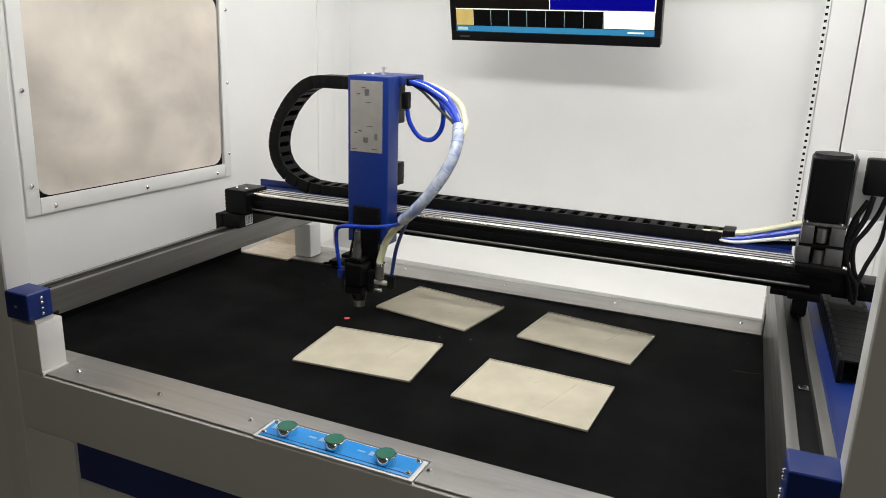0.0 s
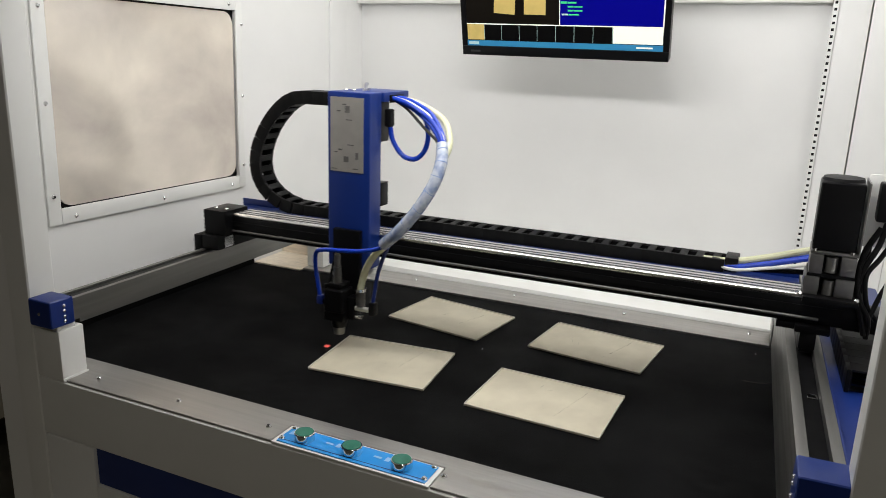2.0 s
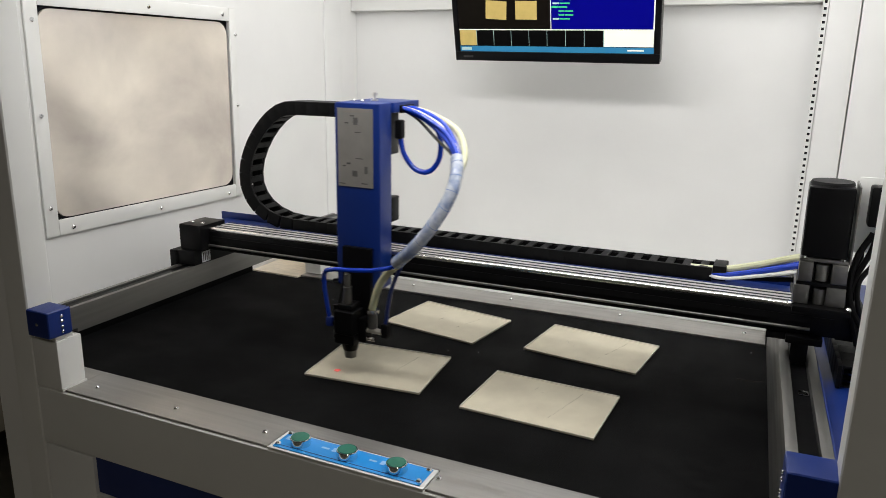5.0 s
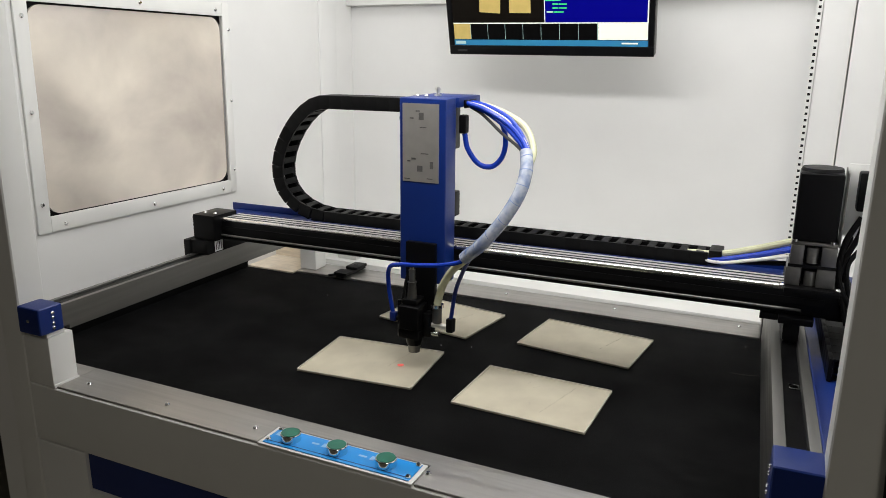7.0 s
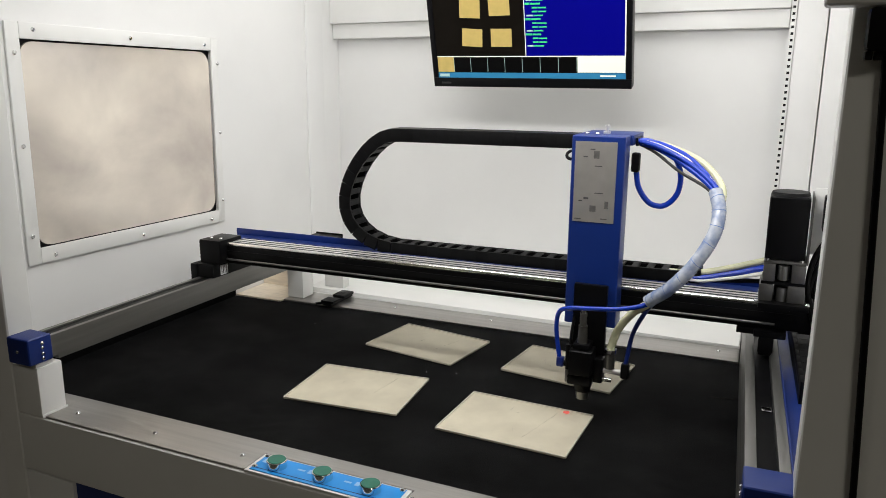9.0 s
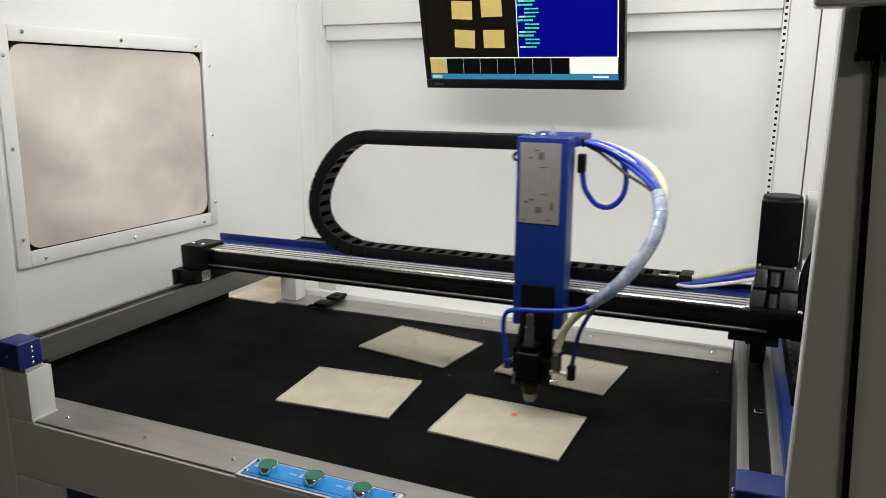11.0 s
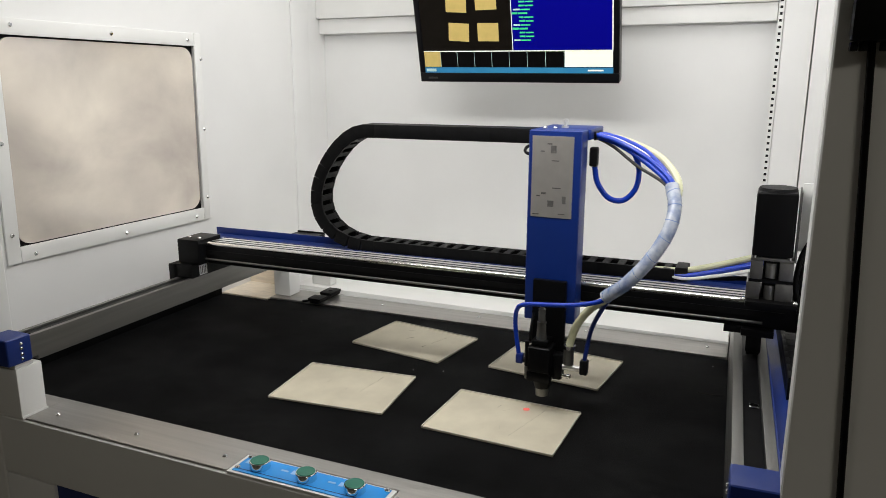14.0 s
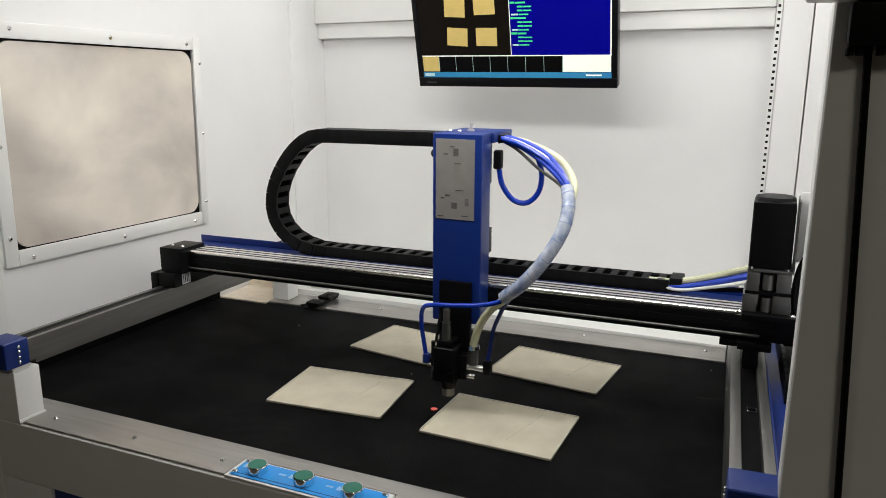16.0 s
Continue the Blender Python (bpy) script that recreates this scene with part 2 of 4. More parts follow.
# ---- the workshop around ----
structure("floor", box(-4.5, 5.5, -5, 4.5, -0.10, 0.0), CONCRETE, "grey stained concrete workshop floor", "floor")
structure("wall_north", box(-4.5, 5.5, 4.5, 4.6, 0, 3.2), WORK_WALL, "dull painted workshop wall", "wall")
structure("wall_south", box(-4.5, 5.5, -5.1, -5.0, 0, 3.2), WORK_WALL, "dull painted workshop wall", "wall")
structure("wall_west", box(-4.6, -4.5, -5, 4.5, 0, 3.2), WORK_WALL, "dull painted workshop wall", "wall")
structure("wall_east", box(5.5, 5.6, -5, 4.5, 0, 3.2), WORK_WALL, "dull painted workshop wall", "wall")
structure("ceiling", box(-4.6, 5.6, -5.1, 4.6, 3.2, 3.3), WORK_WALL, "plain workshop ceiling", "ceiling")
# bodies for the added workshop lamps, out of view
for x, y in ((-1.3, -2.2), (2.6, -2.2), (-0.95, 0.2)):
    lamp = thing("ceiling_light", "unseen white ceiling light, added, with a long glowing diffuser", "light", "workshop ceiling lights", m=pose(x, y, 3.2))
    part("frame", box(-0.66, 0.66, -0.19, 0.19, -0.08, 0.0, 0.01), WHITE, lamp)
    part("diffuser", box(-0.60, 0.60, -0.15, 0.15, -0.095, -0.081, 0.004), LED, lamp, "glowing diffuser")

# ---- the enclosure ----
XL, XR, YB, ZTOP = -0.225, 1.225, 1.22, 2.10
ROOFY = -0.05
enclosure = thing("machine_enclosure", "white powder-coated sheet metal enclosure around the work bed", "enclosure", kind="structure")


def wall_with_hole(x0, x1, y0, y1, z0, z1, hy0, hy1, hz0, hz1):
    """A wall across x with one opening through it."""
    bm = bmesh.new()
    add_box(bm, x0, x1, y0, hy0, z0, z1)
    add_box(bm, x0, x1, hy1, y1, z0, z1)
    add_box(bm, x0, x1, hy0, hy1, z0, hz0)
    add_box(bm, x0, x1, hy0, hy1, hz1, z1)
    bmesh.ops.remove_doubles(bm, verts=bm.verts, dist=1e-5)
    return bm


part("side_wall", wall_with_hole(XL - 0.03, XL, 0.0165, 1.043, 0.04, ZTOP, 0.131, 0.645, 1.078, 1.474), WHITE, enclosure, "white sheet metal side wall with a window opening")
part("rear_corner_post", box(XL - 0.05, XL + 0.0025, 1.0440, 1.131, 0.04, ZTOP, 0.002), WHITE, enclosure)
part("corner_filler", box(XL - 0.05, XL, 1.1312, YB + 0.02, 0.04, ZTOP), WHITE, enclosure)
part("front_corner_post", box(-0.155, -0.1035, -0.034, 0.016, 0.0, ZTOP, 0.006, 3), WHITE_GLOSS, enclosure, "white square tube post")
part("back_wall", box(XL + 0.0005, 1.2245, YB, YB + 0.03, 0.04, ZTOP), WHITE, enclosure, "white sheet metal back wall")
tube_rail = part("back_rail", box(XL + 0.001, 1.0305, 1.190, YB - 0.001, 1.517, 1.560, 0.003, 3), WHITE_GLOSS, enclosure, "white horizontal tube")
tube_rail.matrix_basis = Matrix.Translation((0.14, 0, 1.517)) @ pose(0, 0, 0, 0, -0.6, 0) @ Matrix.Translation((-0.14, 0, -1.517))
tube_rail = part("back_rail", box(XL + 0.001, 1.0305, 1.176, YB - 0.001, 1.5602, 1.66, 0.003, 3), WHITE_GLOSS, enclosure, "white horizontal tube")
tube_rail.matrix_basis = Matrix.Translation((0.14, 0, 1.517)) @ pose(0, 0, 0, 0, -0.6, 0) @ Matrix.Translation((-0.14, 0, -1.517))
part("side_wall", box(XR, XR + 0.03, 0.0165, YB - 0.002, 0.04, ZTOP), WHITE, enclosure, "white sheet metal side wall")
part("roof", box(-0.255, 1.42, ROOFY, YB + 0.03, ZTOP + 0.001, ZTOP + 0.03), WHITE, enclosure, "white sheet metal roof")
part("rear_corner_post", box(1.0435, 1.1100, 1.190, YB - 0.001, 0.04, ZTOP, 0.003), WHITE, enclosure)
part("rear_corner_panel", box(1.1130, XR - 0.0005, 1.190, YB - 0.001, 0.04, ZTOP, 0.002), WHITE, enclosure)
part("front_corner_post", box(1.0905, 1.255, -0.034, 0.016, 0.0, ZTOP, 0.0045, 3), WHITE_GLOSS, enclosure, "white painted tube post")
part("front_side_panel", box(1.2555, 1.50, -0.034, 0.016, 0.0, ZTOP, 0.004), WHITE_GLOSS, enclosure, "white front panel")
part("header", box(-0.155, 1.50, -0.034, 0.016, 1.70, ZTOP, 0.004), WHITE_GLOSS, enclosure)

# perforated upright at the right of the back wall
strip = thing("perforated_upright", "white perforated metal upright with square holes at the back wall", "upright", kind="structure")
bm = bmesh.new()
add_box(bm, 1.0310, 1.0340, 1.186, 1.1895, 0.9, ZTOP - 0.01)
add_box(bm, 1.0400, 1.0432, 1.186, 1.1895, 0.9, ZTOP - 0.01)
zz = 0.9
while zz < ZTOP - 0.03:
    add_box(bm, 1.0340, 1.0400, 1.186, 1.1895, zz, zz + 0.0088)
    zz += 0.0150
part("web", bm, WHITE_GLOSS, strip)
# black sheet gives the holes the dark of a shaded hollow
part("hollow_shade", box(1.0310, 1.0432, 1.1900, 1.1930, 0.9, ZTOP - 0.01), BLACK, strip, "black sheet standing for the shaded hollow behind the holes")

# window in the side wall
window = thing("window_1", "white framed metal panel with a painted hazy sheen and screws round its rim", "window", kind="structure", m=Matrix.Translation((0, 0.385, 1.276)) @ pose(0, 0, 0, -0.8) @ Matrix.Translation((0, -0.385, -1.276)))
bm = bmesh.new()
rimx0, rimx1 = XL + 0.0005, XL + 0.006
add_box(bm, rimx0, rimx1, 0.1095, 0.137, 1.054, 1.497, 0.002)
add_box(bm, rimx0, rimx1, 0.639, 0.6610, 1.054, 1.497, 0.002)
add_box(bm, rimx0, rimx1, 0.1372, 0.6388, 1.054, 1.084, 0.002)
add_box(bm, rimx0, rimx1, 0.1372, 0.6388, 1.4675, 1.497, 0.002)
part("window_frame", bm, WHITE_GLOSS, window, "white flat frame")
rounded, rc = [], 0.030
for cy, cz, a0 in ((0.6355 - rc, 1.4640 - rc, 0), (0.1380 + rc, 1.4640 - rc, 90), (0.1380 + rc, 1.0855 + rc, 180), (0.6355 - rc, 1.0855 + rc, 270)):
    rounded += [(cy + rc * math.cos(radians(a0 + k * 15)), cz + rc * math.sin(radians(a0 + k * 15))) for k in range(7)]
# black sheet behind the pane paints the recess edge dark
part("recess_shade", box(XL - 0.012, XL - 0.006, 0.1340, 0.6420, 1.0810, 1.4705), BLACK, window, "black sheet standing for the shaded recess round the pane")
part("pane", prism(rounded, "x", XL - 0.0055, XL - 0.001), PAINTED_SHEEN, window, "warm grey pane with a blotchy sheen painted into its colour")
for y, z in ((0.1220, 1.1085), (0.1220, 1.2765), (0.1235, 1.4425), (0.167, 1.066), (0.391, 1.066), (0.611, 1.066), (0.6545, 1.1085),
             (0.6560, 1.2740), (0.6575, 1.4380), (0.165, 1.4850), (0.393, 1.4820), (0.616, 1.4805)):
    shared("screw", SCREW, window, at(rimx1, y, z, TO_X))

# LED panel under the roof and LED bar behind the header
roof_light = thing("roof_lamp", "white LED panel under the enclosure roof", "light", m=pose(0.50, 0.58, ZTOP))
part("housing", box(-0.52, 0.52, -0.42, 0.42, -0.035, 0.0, 0.004), WHITE_GLOSS, roof_light)
part("diffuser", box(-0.50, 0.50, -0.40, 0.40, -0.040, -0.0355, 0.001), LED, roof_light, "glowing diffuser")
led = thing("led_bar", "white LED light bar behind the enclosure header", "light", m=look((0.60, 0.058, 1.738), (0.60, 0.80, 1.15)))
part("housing", box(-0.52, 0.52, -0.05, 0.05, 0.004, 0.034, 0.004), WHITE_GLOSS, led)
part("diffuser", box(-0.50, 0.50, -0.04, 0.04, 0.0, 0.0035, 0.001), LED, led, "glowing diffuser")
for x in (-0.4, 0.4):
    part("clip", box(x - 0.01, x + 0.01, -0.01, 0.01, 0.0342, 0.046), WHITE_GLOSS, led)

# door cord clamp at the top of the right post
clamp = thing("door_closer", "black door closer with a hanging cord on the white post", "door closer")
part("body", box(1.102, 1.175, -0.062, -0.0345, 1.437, 1.4735, 0.005), RUBBER, clamp)
part("cap", box(1.066, 1.19, -0.066, -0.0345, 1.4745, 1.490, 0.005, 3), WHITE_GLOSS, clamp, "white metal cap")
part("cord", cyl((1.1700, -0.0400, 0.5), (1.1205, -0.0400, 1.437), 0.0034, 12), BLACK, clamp, "black cord")
for x in (1.106, 1.114, 1.130, 1.140, 1.150):
    part("tooth", box(x - 0.003, x + 0.003, -0.054, -0.0345, 1.429, 1.4365, 0.001), RUBBER, clamp)

# ---- the base of the machine ----
base = thing("machine_base", "white steel machine base with a dark blue recessed panel", "machine base")
part("front_beam", box(-0.1030, 1.0915, -0.0335, 0.05, 0.742, Z0 - 0.004, 0.003, 3), WHITE_GLOSS, base, "white painted front beam")
part("rail_stub", box(-0.1030, -0.043, -0.0335, 0.0145, Z0 - 0.003, 0.9350, 0.003), WHITE_GLOSS, base, "white stub post carrying the rail")
part("stub_top", box(-0.0950, -0.0450, -0.0330, 0.0005, 0.9351, 0.9426, 0.001), WHITE_GLOSS, base)
part("foot_bead", box(-0.0430, -0.0405, -0.034, 0.0150, Z0 - 0.003, Z0 + 0.003, 0.001), WHITE_GLOSS, base)
part("rail_stub", box(-0.085, -0.038, 0.722, 0.768, Z0 + 0.0015, 0.9355, 0.003), WHITE_GLOSS, base, "white stub post carrying the rail")
part("rear_block", box(-0.042, 0.015, 0.830, 0.860, Z0 + 0.0062, 0.9425, 0.003), WHITE_GLOSS, base)
part("lower_panel", box(-0.1015, 0.0105, -0.0325, -0.02, 0.04, 0.7385, 0.002), WHITE, base)
part("blue_panel", box(0.0110, 1.02, -0.0265, -0.018, 0.672, 0.7405), NAVY, base, "dark blue recessed panel")
part("lower_panel", box(0.0110, 1.02, -0.0325, -0.02, 0.04, 0.671, 0.002), WHITE, base)
part("lower_panel", box(1.021, 1.09, -0.0325, -0.02, 0.04, 0.7385, 0.002), WHITE, base)
part("sheet_support", box(XL + 0.001, XR - 0.001, 0.05, 1.21, 0.78, 0.8425), WHITE, base)
part("rear_ledge", box(-0.0825, 1.0035, 0.8120, 1.2185, 0.8430, 0.8560, 0.002), WHITE_GLOSS, base, "white sheet ledge behind the strip")
part("rear_ledge", box(1.0045, XR - 0.001, 0.862, 1.2185, 0.8430, 0.8485), WHITE, base)
part("rear_ledge", box(XL + 0.001, -0.0840, 0.8122, 1.2185, 0.8430, 0.8485), WHITE, base)
part("ledge_upstand", box(1.0005, 1.0035, 0.8125, 0.90, 0.8562, 0.905, 0.001), WHITE_GLOSS, base)
part("side_ledge", box(XL + 0.002, -0.0835, 0.686, 0.804, 0.8430, 0.8500), PLY, base, "plywood ledge with the light on it painted as a pale colour")
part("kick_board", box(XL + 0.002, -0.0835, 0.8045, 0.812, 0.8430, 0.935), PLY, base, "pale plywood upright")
part("front_closing", box(XL - 0.03, -0.156, 0.0, 0.016, 0.04, ZTOP), WHITE, base)

rear_strip = thing("rear_strip", "brushed stainless strip along the back of the bed with screws", "metal strip", m=Matrix.Translation((1.0, 0.730, 0)) @ pose(0, 0, 0, 0, 0, 1.5) @ Matrix.Translation((-1.0, -0.730, 0)))
part("plate", box(-0.083, 1.004, 0.728, 0.8115, 0.8430, Z0 + 0.001, 0.001), STEEL, rear_strip)
part("end_tab", box(1.0045, 1.012, 0.730, 0.80, 0.8430, 0.895, 0.001), ALU, rear_strip)
for x in (0.21, 0.46, 0.71, 0.964):
    shared("screw", SCREW, rear_strip, at(x, 0.776, Z0 + 0.001))

sensor = thing("limit_sensor", "small black sensor bracket with a cable on the rear strip", "sensor")
part("bracket", box(0.038, 0.064, 0.694, 0.796, Z0 + 0.0012, Z0 + 0.009, 0.002), RUBBER, sensor)
part("block", box(0.036, 0.070, 0.744, 0.792, Z0 + 0.0092, Z0 + 0.0165, 0.002), RUBBER, sensor)
part("foot", box(0.034, 0.070, 0.692, 0.726, Z0 + 0.0092, Z0 + 0.0150, 0.002), RUBBER, sensor)
part("lens", cyl((0.053, 0.768, Z0 + 0.0166), (0.053, 0.768, Z0 + 0.0180), 0.006, 14), BLACK, sensor)
part("cable", tube([(0.038, 0.704, Z0 + 0.006), (0.026, 0.698, Z0 + 0.005), (0.018, 0.694, Z0 + 0.004)], 0.003), RUBBER, sensor)

# the black bed: a cloth sheet with shallow creases
bm = bmesh.new()
NX, NY = 150, 110
bx0, bx1, by0, by1 = XL + 0.003, 1.036, 0.053, 0.7275
grid = []
for j in range(NY + 1):
    row = []
    for i in range(NX + 1):
        x, y = bx0 + (bx1 - bx0) * i / NX, by0 + (by1 - by0) * j / NY
        v = noise.noise(Vector((x * 5, y * 7, 1.3)))
        crease = max(0.0, noise.noise(Vector((x * 9 + y * 14, y * 5 - x * 3, 4.0))) - 0.25)
        near = max(0.0, 1 - math.hypot(x - 0.30, (y - 0.10) * 1.4) / 0.16) + max(0.0, 1 - math.hypot(x - 0.98, y - 0.13) / 0.14)
        row.append(bm.verts.new((x, y, Z0 - 0.0035 + 0.0006 * v + near * (0.013 * crease + 0.0012 * noise.noise(Vector((x * 40, y * 60, 0)))))))
    grid.append(row)
for j in range(NY):
    for i in range(NX):
        bm.faces.new((grid[j][i], grid[j][i + 1], grid[j + 1][i + 1], grid[j + 1][i]))
low = bmesh.ops.extrude_face_region(bm, geom=list(bm.faces))
for v in [g for g in low["geom"] if isinstance(g, bmesh.types.BMVert)]:
    v.co.z = Z0 - 0.0060
bed = thing("work_bed", "black cloth covered work bed with faint creases", "work bed")
part("cloth", bm, CLOTH, bed, "black cloth with faint creases")
part("support_board", box(bx0, bx1, by0, by1, Z0 - 0.0074, Z0 - 0.0062), BLACK, bed)
random.seed(11)
for k in range(5):
    x, y, a = random.uniform(0.0, 1.0), random.uniform(0.07, 0.70), random.uniform(0, 3)
    r = random.uniform(0.0005, 0.0010)
    part("speck", cyl((x, y, Z0 - 0.0034), (x + r * math.cos(a), y + r * math.sin(a), Z0 - 0.0022), r, 6), PRINT, bed, "pale lint speck")
part("thread", tube([(0.967, 0.534, Z0 - 0.0022), (0.990, 0.534, Z0 - 0.0020), (1.011, 0.541, Z0 - 0.0022)], 0.0004, 6), DARKWOOD, bed, "pale thread")

# front plate of brushed steel in two lengths, the button strip between them
front_plate = thing("front_plate", "brushed stainless front plate with cross-head screws", "metal plate")
part("plate", prism([(-0.0405, -0.030), (0.372, -0.030), (0.372, 0.0208), (0.624, 0.0208), (0.624, -0.030), (1.035, -0.030), (1.035, 0.0525), (-0.0405, 0.0525)], "z", Z0 - 0.0035, Z0, 0.0007), STEEL, front_plate)
part("joint", box(0.3725, 0.6235, 0.0190, 0.0206, Z0 - 0.0034, Z0 - 0.0022), BLACK, front_plate, "dark joint behind the button strip")
part("notch_plate", box(-0.1025, -0.0410, 0.0155, 0.0522, Z0 - 0.0036, Z0 - 0.0004), STEEL, front_plate)
for x in (0.0, 0.172, 0.345, 0.631, 0.803, 0.975):
    shared("screw", SCREW, front_plate, at(x, 0.0, Z0))

panel = thing("button_panel", "light blue label strip with three green push buttons", "control panel")
part("tray", box(0.3735, 0.6225, -0.0325, 0.0185, Z0 - 0.0035, Z0 + 0.0006, 0.0008), WHITE_GLOSS, panel, "white edged tray")
part("label", box(0.380, 0.616, -0.0285, 0.0145, Z0 + 0.0007, Z0 + 0.0022, 0.0005), LABEL_BLUE, panel, "light blue printed label")
part("line", box(0.384, 0.612, -0.0230, -0.0220, Z0 + 0.0023, Z0 + 0.0026), NAVY, panel)
for x, y in ((0.3845, -0.021), (0.3845, 0.0105), (0.6115, -0.021), (0.6115, 0.0105)):
    shared("screw", SCREW, panel, at(x, y, Z0 + 0.0022))
for x in (0.414, 0.4925, 0.571):
    part("print_bar", box(x - 0.028, x - 0.021, -0.006, 0.004, Z0 + 0.0023, Z0 + 0.0026), PRINT_FAINT, panel)
for x in (0.453, 0.531):
    part("print_bar", box(x - 0.006, x + 0.006, -0.004, 0.000, Z0 + 0.0023, Z0 + 0.0026), PRINT_FAINT, panel)


def push_button(x, y):
    b = part("button", cyl((x, y, Z0 + 0.0022), (x, y, Z0 + 0.0125), 0.0150, 32), CHROME, panel, "chrome push button bezel")
    bm = cyl((x, y, Z0 + 0.0126), (x, y, Z0 + 0.0136), 0.0150, 32, 0.0143)
    part("bezel_ring", bm, CHROME, b)
    part("cap", cyl((x, y, Z0 + 0.0137), (x, y, Z0 + 0.0143), 0.0134, 32, 0.0130), GREEN, b, "green button cap")


for x in (0.414, 0.4925, 0.571):
    push_button(x, -0.0075)


# ---- rails ----
def rail_section(bm, x0, x1, y0, y1, z0, z1):
    """An extrusion with a groove on its top and one on the outer side."""
    w = x1 - x0
    out = [(x0, z0), (x1, z0), (x1, z1), (x1 - w * 0.22, z1), (x1 - w * 0.22, z1 - 0.006), (x0 + w * 0.22, z1 - 0.006), (x0 + w * 0.22, z1), (x0, z1)]
    n = len(out)
    a = [bm.verts.new((u, y0, v)) for u, v in out]
    b = [bm.verts.new((u, y1, v)) for u, v in out]
    bm.faces.new(a)
    bm.faces.new(b[::-1])
    for k in range(n):
        bm.faces.new((a[k], b[k], b[(k + 1) % n], a[(k + 1) % n]))
    return bm


rail = thing("linear_rail", "grey aluminium linear rail with a blue end cap", "rail", "gantry rails")
part("profile", rail_section(bmesh.new(), -0.090, -0.050, -0.0012, 0.86, 0.943, 0.9805), RAIL_GREY, rail)
# added black strip: makes the foot of the side wall read dark
part("wall_foot_strip", box(XL + 0.0005, XL + 0.0028, 0.053, 0.685, Z0 - 0.006, 0.876), CLOTH, rail, "black strip added to darken the foot of the side wall")
part("web", box(-0.0880, -0.0502, 0.0152, 0.86, 0.9360, 0.9428), RAIL_GREY, rail)
part("slide_strip", box(-0.0790, -0.0610, 0.0167, 0.86, 0.9748, 0.9785), BLACK, rail, "dark sliding strip")
cap = part("end_cap", box(-0.0915, -0.0405, -0.0465, -0.0015, 0.9430, 0.9885, 0.004, 3), BLUE, rail, "blue end cap")
for y, z in ((-0.021, 0.977), (-0.021, 0.969), (-0.021, 0.959), (-0.021, 0.951)):
    shared("screw", SMALL_SCREW, cap, at(-0.0405, y, z, TO_X))
shared("screw", SMALL_SCREW, cap, at(-0.066, -0.0465, 0.966, TO_FRONT))

RAIL_TURN = Matrix.Translation((1.042, 0, 0)) @ pose(0, 0, 0, 0, 0, 2.75) @ Matrix.Translation((-1.042, 0, 0))
rail_r = thing("linear_rail", "grey aluminium rail with black belt channel and blue end cap", "rail", "gantry rails", m=RAIL_TURN)
part("inner_flange", box(1.0420, 1.0555, 0.0175, 0.86, 0.846, 0.980, 0.001), ALU, rail_r)
part("belt_channel", box(1.0560, 1.0785, 0.0175, 0.86, 0.846, 0.9690), BLACK, rail_r, "black belt channel")
part("outer_flange", box(1.0790, 1.0920, 0.0175, 0.86, 0.846, 0.980, 0.001), ALU, rail_r)
part("chain_tray", box(1.0925, XR - 0.002, 0.0175, 0.86, 0.9520, 0.9600, 0.001), BLUE, rail_r, "blue sheet metal chain tray")
part("tray_lip", box(1.0925, 1.0950, 0.0175, 0.86, 0.9602, 0.9780, 0.001), BLUE, rail_r, "blue tray lip")
part("tray_support", box(1.0925, XR - 0.002, 0.0175, 0.86, 0.8430, 0.9518), WHITE, rail_r)
cap = part("end_cap", box(1.0400, 1.0985, -0.0340, 0.0165, 0.8535, 0.9885, 0.004, 3), BLUE, rail_r, "blue end cap")
part("belt_clip", box(1.0640, 1.0770, 0.218, 0.232, 0.9692, 0.9715, 0.001), CHROME, rail_r, "small metal clip")
for z in (0.975, 0.967, 0.952, 0.944):
    shared("screw", SMALL_SCREW, cap, at(1.0400, -0.010, z, pose(0, 0, 0, 0, -90, 0)))


# drag chain lying beside the right rail
def link_mesh(name, pitch, h, w):
    """One chain link: two side plates and two cross bars."""
    bm = bmesh.new()
    t, o = 0.006, pitch * 0.12
    for s in (-1, 1):
        y0, y1 = sorted((s * (w / 2), s * (w / 2 - t)))
        add_box(bm, -pitch / 2 - o * 0.4, pitch / 2 + o * 0.2, y0, y1, -h / 2, h / 2, 0.0016, 2)
        y0, y1 = sorted((s * (w / 2 - t), s * (w / 2 - t - 0.002)))
        add_box(bm, -pitch / 2 + 0.001, pitch / 2 + o, y0, y1, -h / 2 + 0.002, h / 2 - 0.002)
    add_box(bm, -pitch * 0.50, pitch * 0.48, -w / 2 + t, w / 2 - t, h / 2 - 0.003, h / 2 - 0.0002)
    add_box(bm, -pitch * 0.26, pitch * 0.20, -w / 2 + t, w / 2 - t, -h / 2 + 0.0002, -h / 2 + 0.003)
    return mesh_of(name, bm, RUBBER)


LINK_R = link_mesh("link", 0.028, 0.034, 0.064)
floor_chain = thing("drag_chain", "black plastic drag chain lying in the blue tray", "drag chain", m=RAIL_TURN)
for k in range(19):
    shared("link", LINK_R, floor_chain, at(1.146, 0.30 + 0.028 * k, 0.9775, pose(0, 0, 0, 0, 0, 90)))

